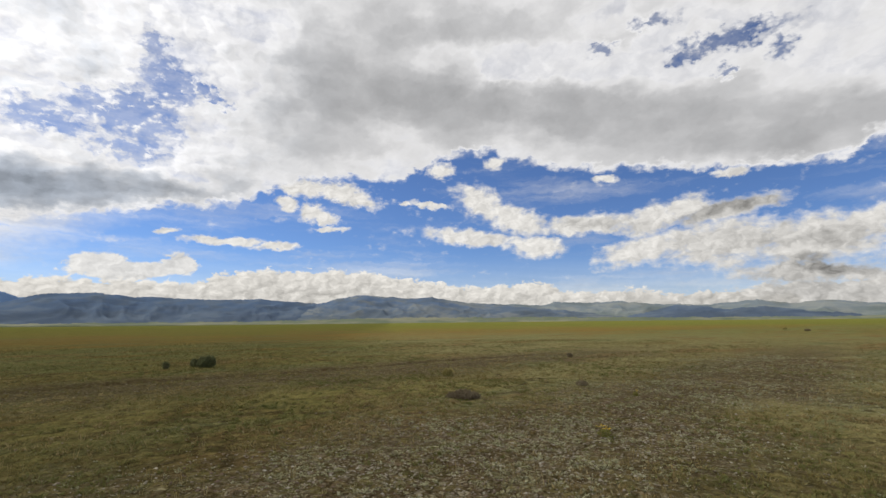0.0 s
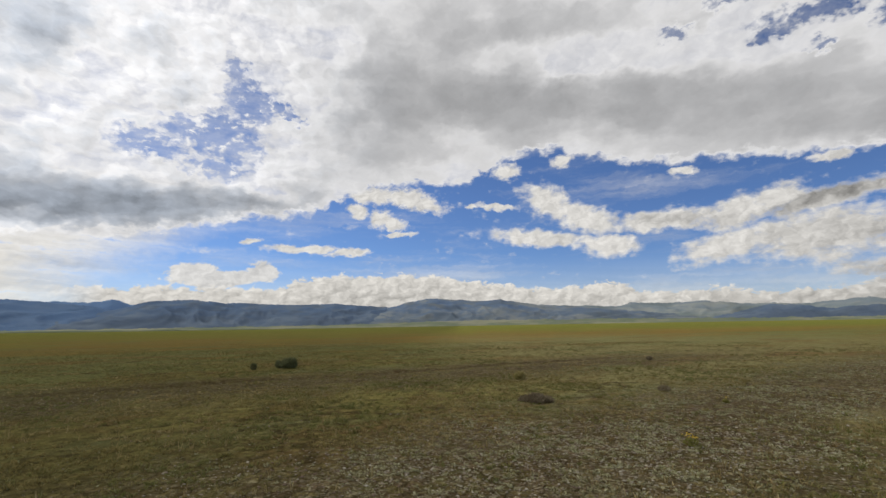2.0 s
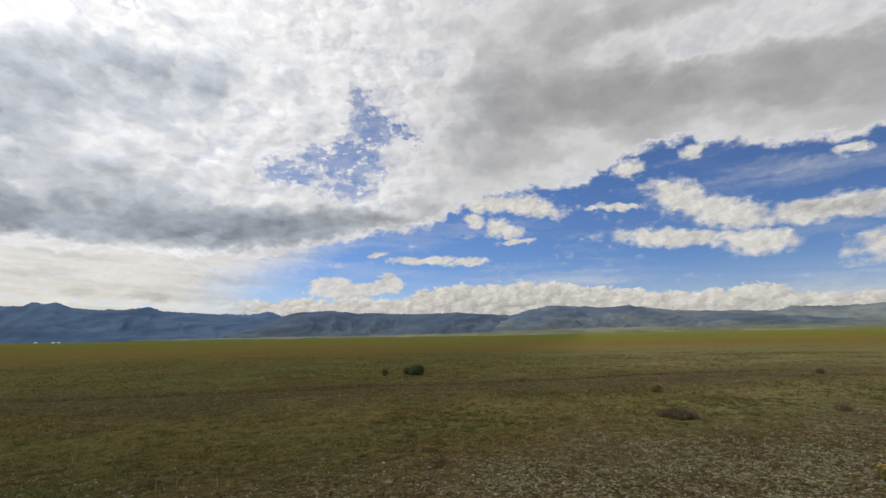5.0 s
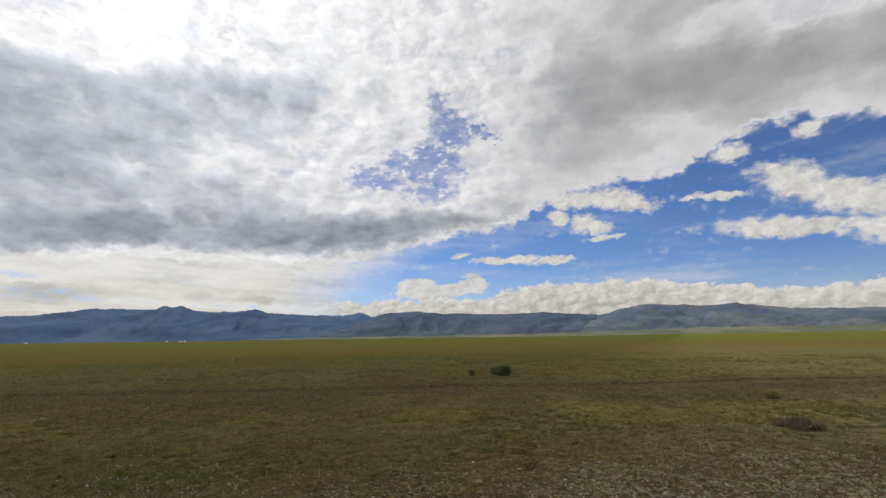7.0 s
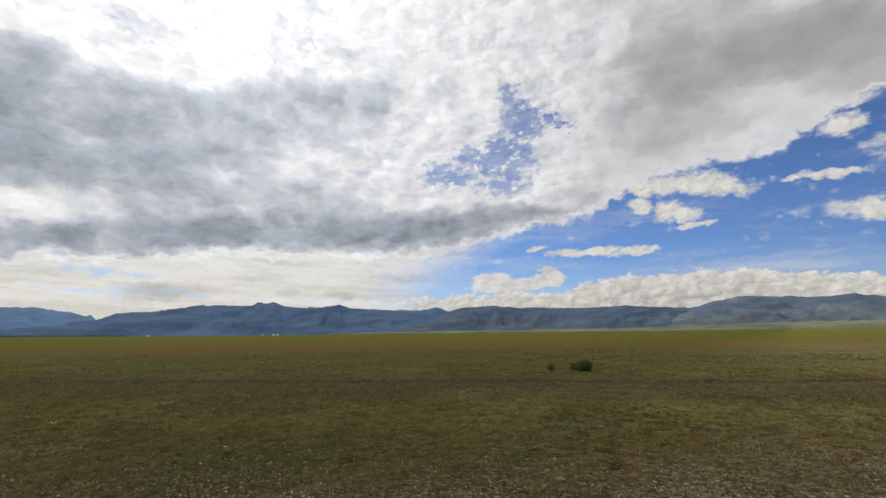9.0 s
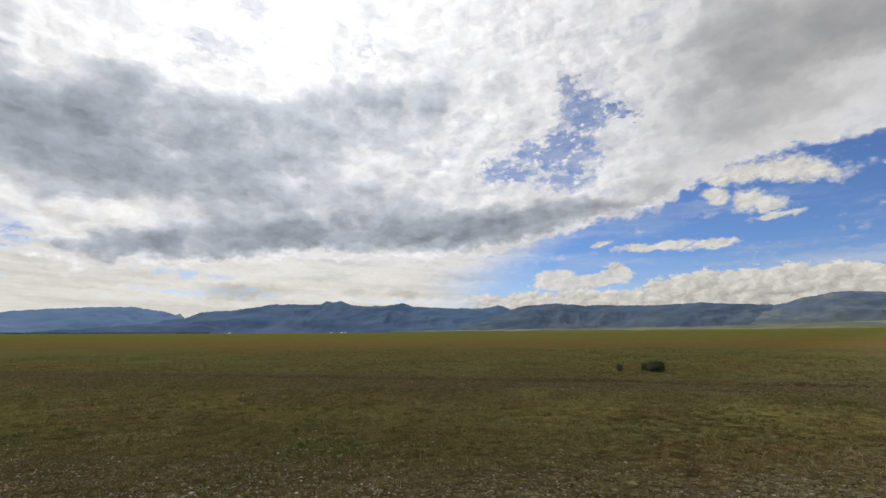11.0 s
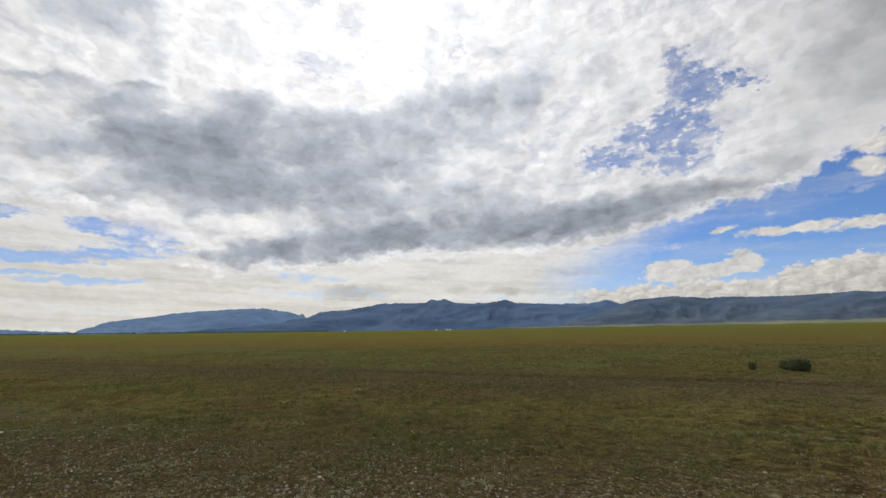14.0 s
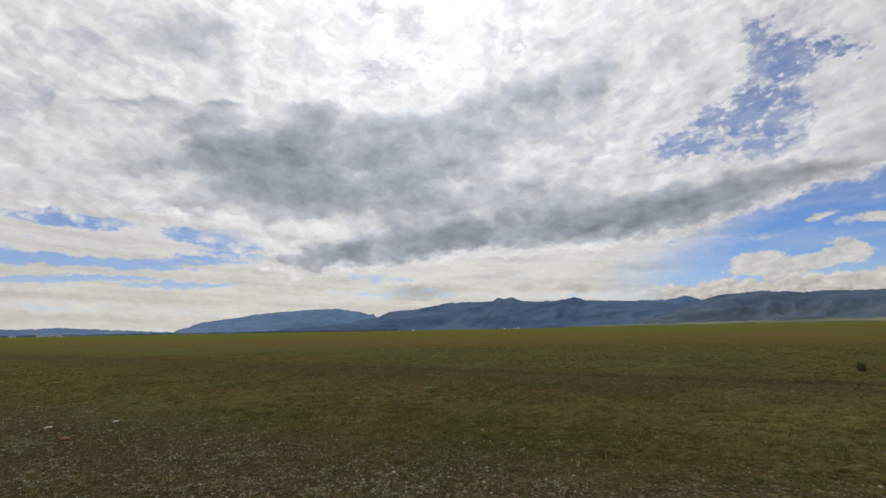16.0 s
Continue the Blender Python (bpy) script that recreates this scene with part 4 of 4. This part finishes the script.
def flower_head(name, at, petals, size):
    """A small open flower: a ring of petals round a raised middle."""
    verts, faces = [(at[0], at[1], at[2] + size * 0.15)], []
    for i in range(petals):
        a, b, c = (2 * math.pi * (i + d) / petals for d in (-0.38, 0.0, 0.38))
        k = len(verts)
        verts += [(at[0] + math.cos(a) * size * 0.6, at[1] + math.sin(a) * size * 0.6, at[2] + size * 0.2),
                  (at[0] + math.cos(b) * size, at[1] + math.sin(b) * size, at[2] + size * 0.1),
                  (at[0] + math.cos(c) * size * 0.6, at[1] + math.sin(c) * size * 0.6, at[2] + size * 0.2)]
        faces.append((0, k, k + 1, k + 2))
    mesh = bpy.data.meshes.new(name)
    mesh.from_pydata(verts, [], faces)
    return mesh


def flowering(x, y, wide, high, heads, petal, label, seed, head=0.016):
    thing = stood("flowering_herb", x, y, label, "flower", "flowering herbs")
    part("leaves", leaf_cloud("leaves", [(0, 0, high * 0.22, wide * 0.4, high * 0.25)], 110, 0.04, seed, 0.6), herb_leaf, thing)
    pick = random.Random(seed)
    rods, tops = [], []
    for _ in range(heads):
        a, q = pick.uniform(0, 6.28), pick.uniform(0.1, 0.6) * wide
        tops.append((math.cos(a) * q, math.sin(a) * q, high * pick.uniform(0.75, 1.05)))
        rods.append(((0.2 * tops[-1][0], 0.2 * tops[-1][1], 0), tops[-1], 0.002))
    tagged(part("stems", stem_mesh("stems", rods), herb_leaf, thing), kind="stuff")
    for top in tops:
        part("flower_head", flower_head("flower_head", top, 6, head * pick.uniform(0.8, 1.2)), petal, thing)


flowering(2.14, 6.55, 0.20, 0.15, 16, yellow_petal, "bright yellow flowering herb growing in gravel", 31)
flowering(3.90, 9.82, 0.12, 0.12, 6, yellow_petal, "small yellow flowering herb in the gravel wash", 32)
flowering(-10.15, 1.34, 0.30, 0.12, 14, white_petal, "patch of cream-white flowers in short grass", 33, 0.018)
flowering(-11.45, 3.30, 0.32, 0.10, 13, white_petal, "loose patch of pale yellow-white flowers", 34, 0.020)
flowering(-6.31, 2.57, 0.10, 0.10, 4, white_petal, "few small white flowers in the grass", 35, 0.014)
flowering(-13.4, 5.6, 0.25, 0.14, 5, white_petal, "thin pale flowering stalks in brown grass", 36, 0.012)


def stone(x, y, size, mat, label, seed):
    bm = bmesh.new()
    bmesh.ops.create_icosphere(bm, subdivisions=2, radius=size)
    for v in bm.verts:
        v.co *= 1 + 0.35 * noise.noise(v.co * (1.3 / size) + Vector((seed, 0, 0)))
        v.co.z *= 0.55
    mesh = bpy.data.meshes.new("stone")
    bm.to_mesh(mesh)
    bm.free()
    mesh.materials.append(mat)
    ob = new("stone", mesh)
    ob.location = (x, y, relief(x, y) + size * 0.2)
    return tagged(ob, label, "stone", "loose stones")


def rock_material(name, a, b):
    mat, tree, place, shader = material(name, 0.85)
    plug(tree, mix(tree, noise_at(tree, place, (30, 30, 30), 6, 0.65).step(0.35, 0.65), a, b), shader.inputs["Base Color"])
    bumped(tree, shader, noise_at(tree, place, (60, 60, 60), 4, 0.6), 0.4, 0.01)
    return mat


red_rock = rock_material("red_rock", (0.26, 0.13, 0.075), (0.20, 0.11, 0.07))
pale_rock = rock_material("pale_rock", (0.46, 0.43, 0.38), (0.36, 0.33, 0.28))
stone(-8.64, -3.25, 0.065, red_rock, "rust-red stone lying on bare soil", 1.0)
stone(-9.91, -3.00, 0.05, pale_rock, "pale grey stone lying on bare soil", 2.0)
stone(-9.69, -3.90, 0.06, pale_rock, "flat pale stone lying on bare soil", 3.0)
stone(-5.20, 1.05, 0.022, pale_rock, "small whitish stone among sage plants", 4.0)
stone(-4.62, 1.86, 0.020, pale_rock, "small whitish stone among sage plants", 5.0)
stone(-6.60, -0.35, 0.028, red_rock, "small red-brown stone among gravel", 6.0)

# ---- far off: round tents, houses and trees at the edge of the plain ----
felt = rock_material("white_felt", (0.72, 0.71, 0.68), (0.62, 0.61, 0.58))
tin = rock_material("grey_roofing", (0.33, 0.34, 0.36), (0.26, 0.27, 0.29))
plank = rock_material("painted_door", (0.20, 0.10, 0.05), (0.15, 0.08, 0.04))


def at_range(az, r):
    x, y = -math.sin(radians(az)) * r, math.cos(radians(az)) * r
    return x, y


def lathe(name, outline, sides):
    verts = [(math.cos(2 * math.pi * i / sides) * r, math.sin(2 * math.pi * i / sides) * r, z) for r, z in outline for i in range(sides)]
    faces = [(j * sides + i, j * sides + (i + 1) % sides, (j + 1) * sides + (i + 1) % sides, (j + 1) * sides + i) for j in range(len(outline) - 1) for i in range(sides)]
    faces += [tuple(range((len(outline) - 1) * sides, len(outline) * sides)), tuple(reversed(range(sides)))]
    mesh = bpy.data.meshes.new(name)
    mesh.from_pydata(verts, [], faces)
    return mesh


def boxed(name, size, at):
    bm = bmesh.new()
    bmesh.ops.create_cube(bm, size=1.0, matrix=Matrix.Translation(at) @ Matrix.Diagonal((*size, 1)))
    bmesh.ops.bevel(bm, geom=bm.edges[:], offset=min(size) * 0.08, segments=1, affect="EDGES")
    mesh = bpy.data.meshes.new(name)
    bm.to_mesh(mesh)
    bm.free()
    return mesh


def yurt(az, r, turn):
    x, y = at_range(az, r)
    thing = stood("yurt", x, y, "white felt round tent far out on the plain", "tent", "round tents")
    thing.rotation_euler = (0, 0, radians(turn))
    part("wall", lathe("wall", [(3.1, 0.0), (3.1, 1.55), (3.0, 1.6)], 24), felt, thing)
    part("roof", lathe("roof", [(3.2, 1.5), (2.2, 2.25), (0.7, 2.85), (0.6, 3.0), (0.3, 3.05)], 24), felt, thing)
    part("door", boxed("door", (0.9, 0.12, 1.35), (0, -3.1, 0.72)), plank, thing, "brown wooden door")


def house(az, r, turn, long):
    x, y = at_range(az, r)
    thing = stood("house", x, y, "small whitewashed farmhouse far off on the plain", "house", "farmhouses")
    thing.rotation_euler = (0, 0, radians(turn))
    part("walls", boxed("walls", (long, 6, 3), (0, 0, 1.5)), felt, thing)
    verts = [(sx * (long / 2 + 0.4), sy * 3.5, 3.0) for sx in (-1, 1) for sy in (-1, 1)] + [(sx * (long / 2 + 0.4), 0, 5.0) for sx in (-1, 1)]
    mesh = bpy.data.meshes.new("roof")
    mesh.from_pydata(verts, [], [(0, 2, 5, 4), (1, 4, 5, 3), (0, 4, 1), (2, 3, 5), (0, 1, 3, 2)])
    part("roof", mesh, tin, thing, "grey pitched roof")
    part("door", boxed("door", (1.0, 0.12, 2.0), (long * 0.2, -3.04, 1.0)), plank, thing)
    for dx in (-0.3, 0.0):
        part("window", boxed("window", (1.0, 0.12, 1.1), (long * dx, -3.04, 1.6)), tin, thing)


for az, r, turn in ((76.1, 1250, 70), (64.95, 1200, 60), (63.7, 1150, 75), (63.3, 1220, 40)):
    yurt(az, r, turn)
for az, r, turn, long in ((113.3, 1500, 100, 14), (112.6, 1560, 120, 12), (112.0, 1620, 90, 16), (115.2, 1500, 110, 12)):
    house(az, r, turn, long)


def far_trees(name, az0, az1, r, count, low, high, label, seed):
    """A belt of trees at the edge of the plain: trunks and uneven crowns of many leaves, joined."""
    gen = random.Random(seed)
    lobes, rods = [], []
    for _ in range(count):
        x, y = at_range(gen.uniform(az0, az1), r * gen.uniform(0.96, 1.05))
        z, h = relief(x, y), gen.uniform(low, high)
        rods.append(((x, y, z - 0.2), (x, y, z + h * 0.7), 0.16))
        lobes += [(x + gen.uniform(-0.2, 0.2) * h, y + gen.uniform(-0.2, 0.2) * h, z + h * gen.uniform(0.4, 0.8), h * gen.uniform(0.2, 0.34), h * gen.uniform(0.2, 0.3)) for _ in range(3)]
    wood = tagged(part(name, leaf_cloud("crowns", lobes, count * 50, 1.0, seed, 0.3), shrub_leaf), label, "trees", kind="stuff")
    part("trunks", stem_mesh("trunks", rods), brown_twig, wood)


far_trees("tree_belt", 78, 118, 1700, 1500, 3.0, 6.5, "dark thin belt of trees on the horizon", 41)
far_trees("tree_group", 90.8, 91.3, 1500, 5, 4.0, 7.0, "dark clump of trees on the horizon", 42)
far_trees("tree_group", 38.4, 39.6, 1500, 9, 4.0, 6.5, "dark clump of trees at the edge of the plain", 43)
